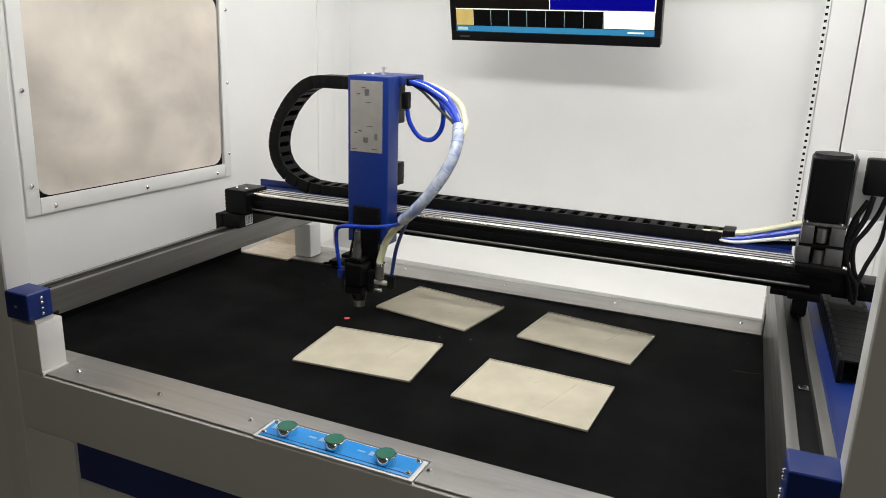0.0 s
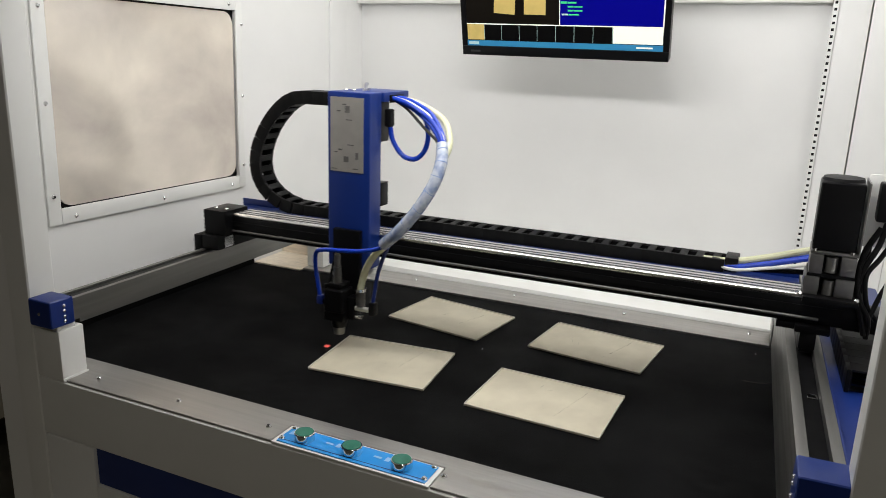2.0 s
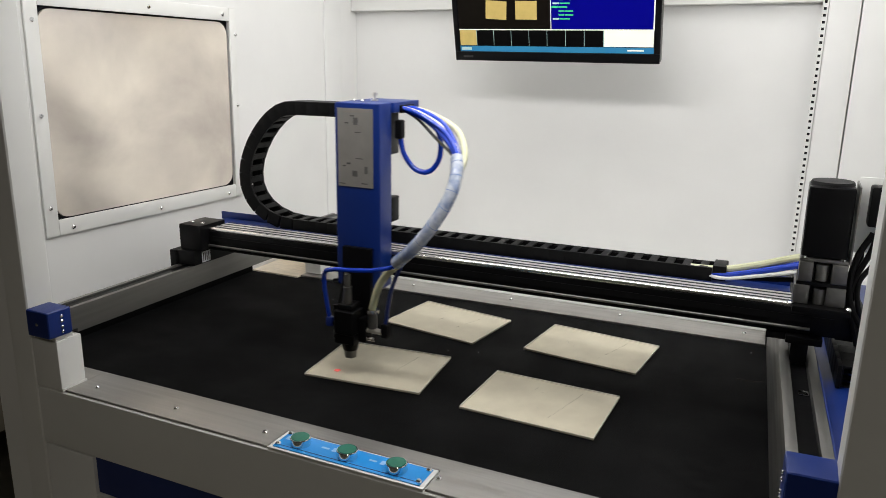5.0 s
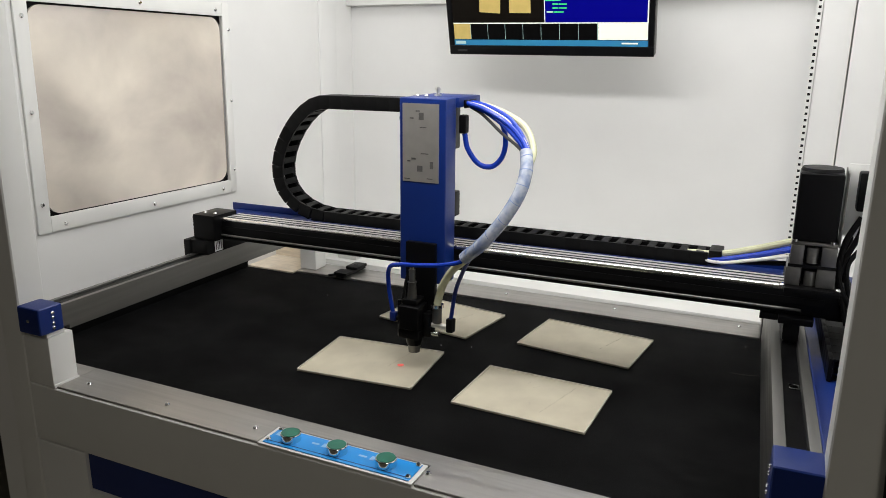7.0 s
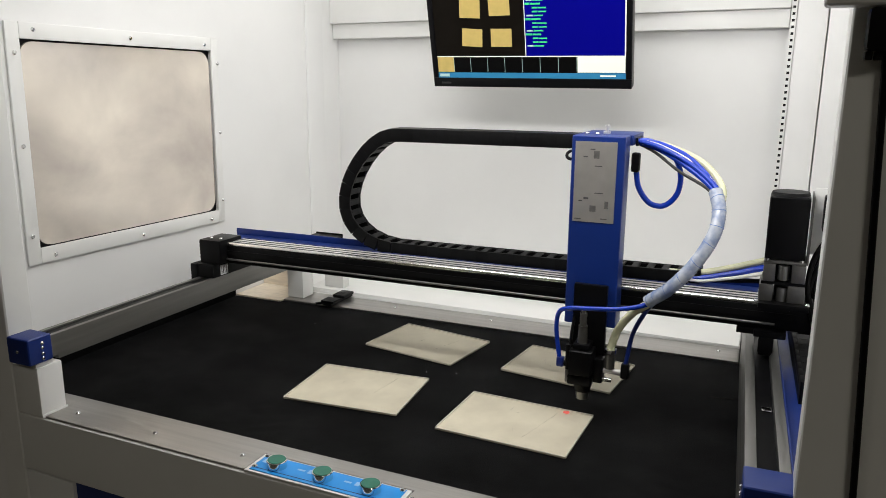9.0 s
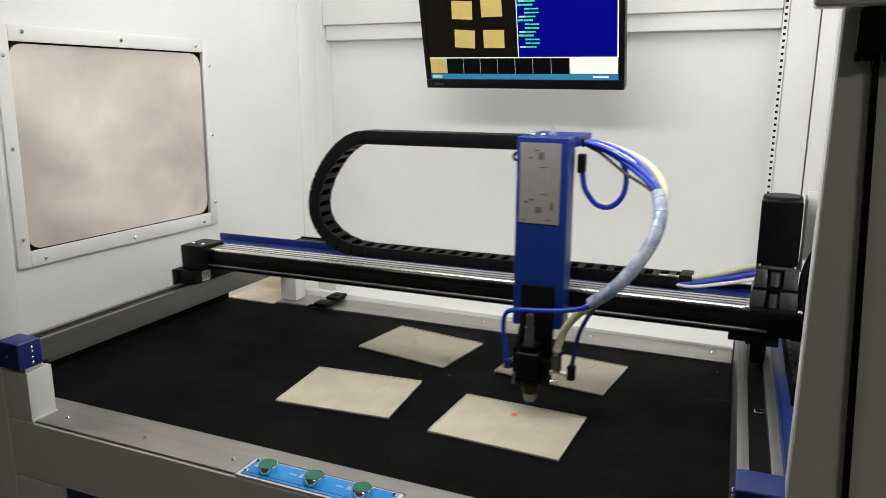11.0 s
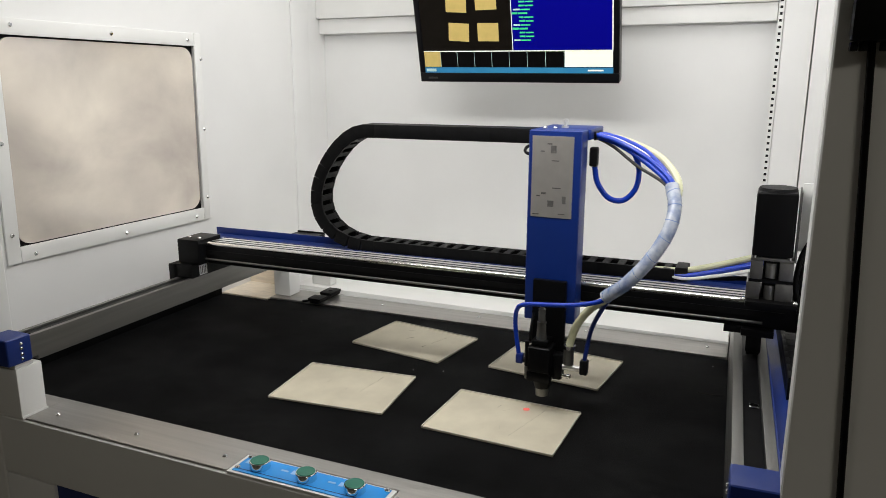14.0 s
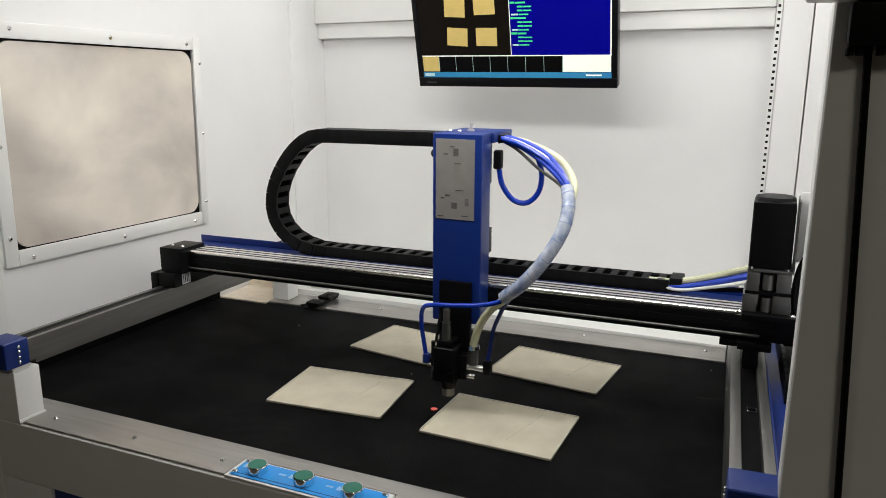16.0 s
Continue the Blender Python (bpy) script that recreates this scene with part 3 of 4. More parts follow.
# ---- the gantry: it slides along the rails, in y ----
gantry = thing("gantry", "black and silver gantry beam with a blue dispensing head", "gantry")
BF, BZ = 0.085, 1.056       # front face and top of the beam
part("beam", box(-0.03, 1.115, BF, BF + 0.058, 1.012, BZ - 0.006, 0.002), BLACK, gantry, "black beam")
# flange of the blue tray; the darker blue stands for shade
part("tray_flange", box(-0.03, 1.03, BF + 0.0582, BF + 0.0600, BZ - 0.0094, BZ + 0.0005, 0.0004), NAVY, gantry, "front flange of the blue tray, its shade painted as dark blue")
part("top_cover", box(-0.03, 1.032, BF + 0.008, BF + 0.056, BZ - 0.0058, BZ - 0.0005), SATIN, gantry, "satin silver top cover")
for y in (0.012, 0.025, 0.041):
    part("groove", box(-0.03, 1.032, BF + y, BF + y + 0.0055, BZ - 0.0004, BZ - 0.0001), BLACK, gantry, "dark groove")
part("shaft", cyl((-0.03, BF + 0.004, BZ - 0.003), (1.032, BF + 0.004, BZ - 0.003), 0.0042, 14), SILVER, gantry, "polished silver shaft")
part("lower_shaft", cyl((-0.03, BF - 0.002, 1.021), (1.06, BF - 0.002, 1.021), 0.0024, 12), ALU, gantry, "polished silver shaft")
part("belt", box(-0.03, 1.09, BF - 0.0012, BF - 0.0002, 1.030, 1.040), RUBBER, gantry)
# tray shares the lip's blue; its shade is put in by the darker material
part("cable_tray", box(-0.095, 1.03, BF + 0.0585, BF + 0.125, BZ - 0.0120, BZ - 0.0095, 0.0006), NAVY, gantry, "blue sheet metal cable tray, its shade painted as dark blue")
part("tray_lip", box(-0.105, 1.03, BF + 0.1255, BF + 0.128, BZ - 0.0120, BZ + 0.0045, 0.0006), BLUE, gantry, "blue lip of the tray")
end = part("belt_end", box(-0.0855, -0.0305, 0.062, BF + 0.050, 1.012, 1.0640, 0.003), BLACK, gantry, "black belt end block")
for k in range(5):
    part("tooth", box(-0.0885, -0.0857, 0.066, 0.085, 1.022 + 0.008 * k, 1.026 + 0.008 * k), RUBBER, end)
for x in (-0.068, -0.042):
    shared("screw", SCREW, end, at(x, 0.082, 1.0640))
carriage = part("carriage", box(-0.1060, -0.0905, 0.052, 0.225, 0.9570, 1.0110, 0.003), RUBBER, gantry, "black carriage on the rail")
part("bridge", box(-0.0900, -0.0462, 0.056, 0.222, 0.9815, 1.0112, 0.002), RUBBER, carriage)
part("sticker", box(-0.0461, -0.0456, 0.078, 0.102, 0.984, 1.006), PRINT, carriage, "white barcode sticker")
for k in range(4):
    part("print_bar", box(-0.0455, -0.0453, 0.081 + 0.005 * k, 0.083 + 0.005 * k, 0.987, 1.003), INK, carriage)
part("proximity_switch", box(-0.0460, -0.0360, 0.190, 0.216, 0.9840, 0.9960, 0.002), RUBBER, carriage, "black proximity switch")
part("switch_cable", tube([(-0.036, 0.203, 0.990), (-0.024, 0.206, 0.986), (-0.012, 0.204, 0.992), (-0.004, 0.196, 1.004)], 0.0022), RUBBER, carriage)
part("status_light", cyl((-0.0360, 0.196, 0.9915), (-0.0345, 0.196, 0.9915), 0.0022, 10), STATUS_RED, carriage, "small red status light")
part("rear_arm", box(0.085, 0.155, BF + 0.129, BF + 0.17, BZ - 0.004, BZ, 0.001), BLACK, gantry, "black bracket arm")
part("rear_plate", box(0.085, 0.155, BF + 0.1705, BF + 0.174, BZ - 0.01, BZ + 0.003, 0.001), BLACK, gantry, "black bracket plate")
# right end with the motor
part("end_plate", box(1.033, 1.105, 0.045, 0.165, 1.0565, 1.0645, 0.001), BLACK, gantry, "black motor base plate")
mount = part("coupling_block", box(1.036, 1.0535, 0.062, 0.122, 1.0965, 1.124, 0.001), ALU, gantry, "grey coupling housing")
part("jaw", box(1.0765, 1.096, 0.062, 0.122, 1.0965, 1.124, 0.001), ALU, mount)
part("lower_jaw", box(1.032, 1.0520, 0.060, 0.122, 1.0650, 1.0915, 0.001), ALU, mount)
part("lower_jaw", box(1.0730, 1.097, 0.060, 0.122, 1.0650, 1.0915, 0.001), ALU, mount)
part("gap", box(1.0537, 1.0763, 0.076, 0.120, 1.0650, 1.124), BLACK, mount)
part("clamp_band", box(1.0345, 1.0970, 0.0625, 0.1215, 1.0917, 1.0963), BLACK, mount)
part("coupling", cyl((1.0650, 0.070, 1.0655), (1.0650, 0.070, 1.087), 0.0080, 18), ALU, mount)
part("coupling", cyl((1.0650, 0.070, 1.0990), (1.0650, 0.070, 1.121), 0.0080, 18), ALU, mount)
for x in (1.030, 1.102):
    shared("screw", SCREW, mount, at(x, 0.056, 1.0645))
motor = part("motor", box(1.036, 1.0935, 0.068, 0.126, 1.129, 1.2285, 0.005, 3), BLACK, gantry, "black square motor")
part("motor_top", cyl((1.0648, 0.097, 1.2287), (1.0648, 0.097, 1.2330), 0.0280, 28, 0.0265), RUBBER, motor)
part("flange", box(1.0355, 1.0960, 0.066, 0.128, 1.1243, 1.1287, 0.001), ALU, motor, "grey flange")
part("shield", box(1.0962, 1.0985, 0.066, 0.130, 1.1243, 1.231, 0.0008), ALU, motor, "bent sheet metal shield")
for x, y in ((1.0405, 0.0655), (1.0890, 0.0655)):
    part("bolt", cyl((x, y, 1.1290), (x, y, 1.1325), 0.0030, 10), CHROME, motor)
part("carriage", box(1.030, 1.078, 0.072, 0.19, 1.0002, 1.0115, 0.002), BLACK, gantry, "black carriage on the rail")
part("carriage_block", box(1.0380, 1.0610, 0.076, 0.17, 0.9740, 0.9998, 0.002), BLACK, gantry, "black carriage block on the rail")
part("carriage_foot", box(1.0400, 1.0590, 0.0780, 0.17, 0.9695, 0.9738), BLACK, gantry)
part("rail_bracket", box(1.004, 1.036, 0.085, 0.118, 1.0000, 1.0105, 0.001), BLACK, gantry, "black bracket")
part("chain_bracket", box(1.0995, 1.165, 0.128, 0.1310, 1.130, 1.2365, 0.0012), WHITE_GLOSS, gantry, "white sheet bracket")
part("bracket_arm", box(1.1080, 1.1180, 0.1312, 0.150, 1.0565, 1.1300, 0.002), BLACK, gantry)
part("connector", box(1.1130, 1.158, 0.100, 0.1275, 1.172, 1.228, 0.004), RUBBER, gantry, "black connector box")
part("carriage_arm", box(1.0945, 1.165, 0.115, 0.17, 1.0002, 1.0300, 0.002), BLACK, gantry)
for r, pts in ((0.0042, [(1.122, 0.098, 1.165), (1.106, 0.090, 1.130), (1.101, 0.082, 1.090), (1.108, 0.078, 1.060), (1.122, 0.075, 1.035), (1.124, 0.08, 1.005)]),
               (0.0040, [(1.128, 0.10, 1.172), (1.122, 0.094, 1.14), (1.108, 0.086, 1.105), (1.103, 0.080, 1.07), (1.112, 0.076, 1.040), (1.120, 0.075, 1.01)]),
               (0.0036, [(1.145, 0.10, 1.172), (1.138, 0.10, 1.145), (1.126, 0.095, 1.12), (1.112, 0.085, 1.095), (1.118, 0.08, 1.055), (1.135, 0.09, 1.030)]),
               (0.0036, [(1.152, 0.10, 1.172), (1.148, 0.095, 1.11), (1.132, 0.085, 1.065), (1.120, 0.075, 1.02)])):
    part("motor_cable", tube(pts, r), RUBBER, gantry, "black looped cable")
# hoses from the chain's fixed end to the right
ytr, ztr = BF + 0.085, BZ
for mat, r, dy, dz, lift in ((HOSE_CLEAR, 0.0058, -0.006, 0.015, 0.034), (HOSE_BLUE, 0.0048, -0.014, 0.008, 0.030), (HOSE_BLUE, 0.0045, 0.004, 0.007, 0.030),
                             (HOSE_WHITE, 0.0030, -0.018, 0.004, 0.025), (RUBBER, 0.0042, -0.006, 0.0045, 0.010)):
    part("hose", tube([(0.88, ytr + dy * 0.4, ztr + 0.014), (0.93, ytr + dy, ztr + dz + 0.002), (0.98, ytr + dy, ztr + dz + lift * 0.45), (1.033, ytr + dy - 0.004, ztr + dz + lift), (1.085, ytr + dy - 0.006, ztr + dz + lift * 1.5)], r), mat, gantry)

# ---- the dispensing head: a part that slides along the beam, in x ----
head = part("dispensing_head", box(-0.0215, 0.0655, 0.040, 0.0815, 1.000, 1.3190, 0.003, 3), BLUE, gantry, "blue sheet metal head column")
part("top_plate", box(-0.0215, 0.0700, 0.0820, 0.176, 1.302, 1.3190, 0.002), BLUE, head, "blue top bracket")
part("back_plate", box(-0.012, 0.056, 0.0818, 0.0845, 1.00, 1.06), BLACK, head)
part("rear_motor", box(-0.010, 0.0440, 0.100, 0.150, 1.225, 1.3015, 0.004), BLACK, head, "black motor behind the column")
part("side_sensor", box(0.020, 0.0490, 0.112, 0.140, 1.105, 1.150, 0.002), BLACK, head)
part("name_plate", box(-0.0150, 0.0530, 0.0388, 0.0398, 1.178, 1.310), PLATE, head, "silver printed name plate")
for x0, x1, z0, z1 in ((0.016, 0.025, 1.283, 1.295), (0.010, 0.018, 1.2965, 1.2985), (-0.001, 0.006, 1.2845, 1.2865), (0.002, 0.010, 1.216, 1.219), (-0.006, 0.000, 1.212, 1.214),
                       (0.013, 0.023, 1.196, 1.206), (0.037, 0.043, 1.202, 1.214), (-0.012, -0.001, 1.182, 1.1835), (0.031, 0.042, 1.184, 1.1855), (0.020, 0.034, 1.226, 1.2275), (0.018, 0.030, 1.270, 1.2715)):
    part("print_bar", box(x0, x1, 0.0382, 0.0386, z0, z1), GREY_INK, head)
bm = cyl((0.022, 0.10, 1.3192), (0.022, 0.10, 1.3225), 0.0062, 6)
add_cyl(bm, (0.022, 0.10, 1.3226), (0.022, 0.10, 1.334), 0.0028, 12)
add_cyl(bm, (0.022, 0.10, 1.329), (0.022, 0.10, 1.3325), 0.0050, 6)
part("top_bolt", bm, POLISHED, head, "chrome bolt")
for x in (-0.005, 0.012):
    shared("screw", SCREW, head, at(x, 0.075, 1.3190))
# slide plate and valve
part("slide_plate", box(-0.004, 0.052, 0.028, 0.0396, 0.930, 1.074, 0.002), BLACK, head, "black slide plate")
part("valve_body", box(0.002, 0.040, -0.012, 0.0275, 0.9260, 0.9700, 0.004, 3), BLACK, head, "black valve body")
part("valve_shoulder", box(0.006, 0.034, -0.006, 0.0275, 0.9702, 0.9800, 0.003), BLACK, head)
part("valve_base", box(0.000, 0.040, -0.009, 0.0275, 0.9085, 0.9256, 0.003), BLACK, head, "black valve foot")
part("valve_wing", box(0.0405, 0.056, 0.004, 0.026, 0.9130, 0.9560, 0.003), BLACK, head)
for z in (0.920, 0.936):
    part("wing_bolt", cyl((0.0565, 0.010, z), (0.070, 0.010, z), 0.0038, 12), CHROME, head)
part("valve_tab", box(-0.0060, -0.0005, 0.000, 0.010, 0.9080, 0.9300, 0.001), ALU, head, "grey metal tab")
part("guide_rod", cyl((-0.0035, 0.004, 0.9305), (-0.0035, 0.004, 0.9740), 0.0038, 12), RUBBER, head)
part("micrometer", cyl((0.0200, 0.0060, 0.9800), (0.0200, 0.0060, 1.0080), 0.0085, 18, 0.0070), ALU, head, "silver adjusting screw")
part("micrometer_thimble", cyl((0.0200, 0.0060, 1.0102), (0.0200, 0.0060, 1.0320), 0.0058, 18), ALU, head, "silver adjusting thimble")
part("thimble_ring", cyl((0.0200, 0.0060, 1.0081), (0.0200, 0.0060, 1.0100), 0.0078, 18), ALU, head)
part("micrometer_tip", cyl((0.0200, 0.0060, 1.0322), (0.0200, 0.0060, 1.0362), 0.0046, 18), CHROME, head)
part("nozzle_collar", cyl((0.0240, 0.0060, 0.9100), (0.0240, 0.0060, 0.8960), 0.016, 20, 0.0125), BLACK, head, "black nozzle collar")
part("nozzle", cyl((0.0240, 0.0060, 0.8958), (0.0240, 0.0060, 0.8820), 0.0115, 20, 0.0100), ALU, head, "silver nozzle")
part("side_fitting", cyl((0.057, 0.010, 0.9360), (0.085, 0.010, 0.9360), 0.0050, 12), POLISHED, head, "silver fitting")
part("side_fitting", cyl((0.0662, 0.010, 0.9415), (0.0662, 0.010, 0.9690), 0.0085, 16), ALU, head, "silver upright fitting")
part("fitting_ring", cyl((0.0662, 0.010, 0.9692), (0.0662, 0.010, 0.9750), 0.0112, 18), CHROME, head)
part("side_elbow", box(0.0855, 0.0985, 0.003, 0.018, 0.9280, 0.9530, 0.003), RUBBER, head, "black elbow fitting")
part("left_elbow", box(-0.0220, -0.0095, -0.001, 0.012, 0.9330, 0.9500, 0.003), HOSE_NAVY, head, "blue elbow fitting")
part("left_port", cyl((-0.0092, 0.006, 0.9390), (0.0015, 0.006, 0.9390), 0.0050, 12), RUBBER, head)
# plug and its cable on the right of the column
part("plug", box(0.0665, 0.0800, 0.088, 0.104, 1.258, 1.290, 0.004, 3), RUBBER, head, "black cable plug")
part("plug_cable", tube([(0.075, 0.096, 1.258), (0.080, 0.100, 1.231), (0.098, 0.106, 1.206), (0.122, 0.110, 1.203), (0.141, 0.110, 1.224), (0.144, 0.110, 1.257), (0.130, 0.112, 1.287), (0.096, 0.118, 1.306), (0.070, 0.130, 1.308)], 0.0046), HOSE_BLUE, head, "dark blue looped cable")
part("grommet", box(0.0705, 0.0735, 0.100, 0.150, 1.300, 1.314, 0.001), BLACK, head)
# bundle from the top plate round to the valve, wrapped in the middle
BUNDLE = [(0.206, 0.040, 1.242), (0.215, 0.016, 1.215), (0.211, -0.004, 1.180), (0.188, -0.018, 1.136), (0.157, -0.021, 1.098), (0.133, -0.014, 1.077), (0.124, -0.011, 1.069)]
part("spiral_wrap", tube(BUNDLE, 0.0104, 14), WRAP, head, "milky spiral wrap round the hoses")
line = smooth_line(BUNDLE, 8)
bm = bmesh.new()
for k in range(3, len(line) - 2, 5):
    d = (line[k + 1] - line[k - 1]).normalized()
    q = (d + Vector((0.0, 0.25, 0.25))).normalized()
    add_cyl(bm, line[k] - q * 0.0004, line[k] + q * 0.0005, 0.0109, 16)
part("wrap_seam", bm, WRAP_SEAM, head, "gaps between the turns of the wrap")
START = Vector((0.070, 0.120, 1.307))
END = Vector((0.205, 0.042, 1.246))
for mat, r, off, bulge in ((HOSE_BLUE, 0.0042, (0, -0.010, 0.002), (0.004, -0.004)), (HOSE_BLUE, 0.0042, (0, 0.000, -0.002), (-0.006, -0.004)), (HOSE_BLUE, 0.0042, (0, 0.009, 0.000), (0.000, 0.006)),
                          (HOSE_CLEAR, 0.0056, (0, 0.016, 0.000), (0.019, 0.000)), (HOSE_WHITE, 0.0022, (0, -0.004, 0.003), (0.006, -0.002)), (INK, 0.0026, (0, 0.004, -0.004), (-0.016, -0.012))):
    o = Vector(off)
    part("hose", tube([START + o, Vector((0.110, 0.108, 1.300)) + o * 0.8 + Vector((bulge[0] * 0.5, 0, bulge[1] * 0.6)), Vector((0.160, 0.088, 1.278)) + o * 0.6 + Vector((bulge[0], 0, bulge[1])),
                       END + o * 0.5 + Vector((bulge[0] * 0.5, 0, bulge[1] * 0.2)), Vector(BUNDLE[1]) + o * 0.4], r), mat, head)
part("valve_hose", tube([(0.140, -0.017, 1.084), (0.120, -0.014, 1.064), (0.085, -0.014, 1.053), (0.045, -0.016, 1.048), (0.004, -0.016, 1.044), (-0.018, -0.006, 1.032), (-0.024, 0.002, 1.000), (-0.0185, 0.006, 0.950)], 0.0038), HOSE_BLUE, head, "blue hose to the valve")
part("feed_hose", tube([(0.142, -0.015, 1.084), (0.124, -0.009, 1.065), (0.100, 0.000, 1.044), (0.078, 0.008, 1.012), (0.0662, 0.010, 0.9755)], 0.0066, 12), HOSE_CLEAR, head, "yellowed clear feed hose")
part("return_hose", tube([(0.146, -0.013, 1.086), (0.132, -0.006, 1.068), (0.116, 0.003, 1.041), (0.100, 0.011, 1.003), (0.092, 0.010, 0.950)], 0.0036), HOSE_NAVY, head, "dark blue hose")
part("drop_cable", tube([(0.0000, 0.0360, 1.0300), (-0.0020, 0.0240, 1.0000), (-0.0020, 0.0120, 0.9700)], 0.0026), RUBBER, head)
part("left_loop", tube([(-0.021, 0.09, 1.290), (-0.036, 0.085, 1.288), (-0.040, 0.08, 1.281), (-0.034, 0.078, 1.276), (-0.021, 0.08, 1.277)], 0.0026), RUBBER, head)
spot = part("pointer_spot", cyl((0.0, 0.0, 0.8530), (0.0, 0.0, 0.8532), 0.0058, 16), SENSOR_RED, head, "red pointer light spot")

# ---- the drag chain over the beam, link by link ----
PITCH, CH, CW = 0.0263, 0.026, 0.046
CY = BF + 0.090
CHAIN_END, CHAIN_LOW, CHAIN_TOP, CHAIN_FREE = 0.915, BZ + 0.0070, 1.2935, 0.9540
CR = (CHAIN_TOP - CHAIN_LOW) / 2
chain = part("drag_chain", box(CHAIN_END + 0.0015, CHAIN_END + 0.022, CY - 0.022, CY + 0.022, BZ + 0.0005, BZ + 0.024, 0.002), RUBBER, gantry, "black plastic drag chain")
LINK = link_mesh("link", PITCH, CH, CW)
NLINK = round((CHAIN_FREE + math.pi * CR) / PITCH)
LINKS = [shared("link", LINK, chain, UP) for k in range(NLINK)]


def joint(s, xh):
    """The chain's joint at s metres from its fixed end when the head stands at xh, in the plane of the beam."""
    c = (xh - 0.022 + CHAIN_END - CHAIN_FREE) / 2
    low = CHAIN_END - c
    a = (s - low) / CR
    if a < 0:
        return Vector((CHAIN_END - s, CHAIN_LOW))
    if a < math.pi:
        return Vector((c - CR * math.sin(a) - 0.032 * math.sin(a) * math.cos(a), (CHAIN_LOW + CHAIN_TOP) / 2 - CR * math.cos(a)))
    return Vector((c + (s - low - math.pi * CR), CHAIN_TOP))


def link_pose(k, xh):
    """Where link k lies when the head stands at xh: along the line from joint to joint."""
    p, q = joint(k * PITCH, xh), joint((k + 1) * PITCH, xh)
    d, mid = q - p, (p + q) / 2
    turn = math.degrees(math.atan2(-d.y, d.x)) % 360
    return pose(mid.x, CY, mid.y, 0, turn if turn > 90 else turn + 360, 0)


# ---- trays on the bed ----
random.seed(23)


def board_tray(name_label, corners_mid, w, d, turn):
    """A shallow board tray with a thin raised rim."""
    x, y = corners_mid
    t = thing("board_tray", name_label, "tray", "trays on the bed", m=pose(x, y, Z0 - 0.0025, 0, 0, turn))
    part("base", box(-w / 2, w / 2, -d / 2, d / 2, 0, 0.0030, 0.0006), BOARD, t)
    bm = bmesh.new()
    e, h = 0.0014, 0.0050
    add_box(bm, -w / 2, w / 2, d / 2 - e, d / 2, 0.0031, h)
    add_box(bm, -w / 2, w / 2, -d / 2, -d / 2 + e, 0.0031, h - 0.0012)
    add_box(bm, -w / 2, -w / 2 + e, -d / 2 + e, d / 2 - e, 0.0031, h)
    add_box(bm, w / 2 - e, w / 2, -d / 2 + e, d / 2 - e, 0.0031, h - 0.001)
    part("rim", bm, RIM, t, "thin raised rim")
    bm = bmesh.new()
    for k in range(9):
        u = k / 8
        if random.random() < 0.75:
            x, y = w * (0.13 + 0.10 * u) + random.uniform(-1, 1) * 0.0006, d * (-0.30 + 0.62 * u)
            add_tube(bm, [(x, y, 0.0030), (x + 0.0012, y + d * 0.030, 0.0030), (x + 0.0022, y + d * 0.062, 0.0030)], random.uniform(0.00025, 0.0006), 6, 3)
    for k in range(3):
        x, y, a = random.uniform(-0.3, 0.05) * w, random.uniform(-0.3, 0.3) * d, random.uniform(0.5, 2.0)
        add_tube(bm, [(x, y, 0.0029), (x + 0.006 * math.cos(a), y + 0.006 * math.sin(a), 0.0030), (x + 0.014 * math.cos(a), y + 0.012 * math.sin(a), 0.0029)], 0.0003, 6, 3)
    tagged(part("glue_line", bm, GLUE, t), "thin dried glue traces", kind="stuff")
    return t


for label, mid, w, d, turn in (
        ("grey beige board tray with a thin rim, turned slightly", (0.375, 0.294), 0.2165, 0.165, 5.2),
        ("grey beige board tray with a thin rim and a glue line", (0.683, 0.283), 0.221, 0.160, -1.7),
        ("grey beige board tray with a thin rim near the rear strip", (0.6995, 0.556), 0.2205, 0.1545, -6.3),
        ("grey beige board tray with a thin rim, turned askew", (0.389, 0.5645), 0.2145, 0.1595, -8.8)):
    board_tray(label, mid, w, d, turn)

# ---- the monitor on the back wall, leaning forward ----
monitor = thing("monitor", "black monitor leaning forward, showing a blue and dark camera program", "monitor", m=pose(0.4705, 0.951, 1.383, 14, 0, 0))
MW, MH = 0.493, 0.300
part("housing", box(-MW / 2, MW / 2, 0.004, 0.030, 0, MH, 0.005, 3), GLOSS_BLACK, monitor)
bm = bmesh.new()
add_box(bm, -MW / 2, MW / 2, 0.0, 0.0038, 0, 0.022, 0.0015)
add_box(bm, -MW / 2, MW / 2, 0.0, 0.0038, MH - 0.014, MH, 0.0015)
add_box(bm, -MW / 2, -MW / 2 + 0.0135, 0.0, 0.0038, 0.0222, MH - 0.0142, 0.0015)
add_box(bm, MW / 2 - 0.0135, MW / 2, 0.0, 0.0038, 0.0222, MH - 0.0142, 0.0015)
part("bezel", bm, GLOSS_BLACK, monitor)
part("maker_mark", box(-0.225, -0.200, -0.0004, -0.0001, 0.008, 0.0125), INK, monitor, "faint grey maker's mark")
sx0, sx1, sz0 = -MW / 2 + 0.0137, MW / 2 - 0.0137, 0.0224
screen = part("screen", box(sx0, sx1, 0.0026, 0.0037, sz0, MH - 0.0145), SCR_BLACK, monitor, "lit screen")
part("taskbar", box(sx0, sx1, 0.0018, 0.0025, sz0, sz0 + 0.013), SCR_TASK, screen)
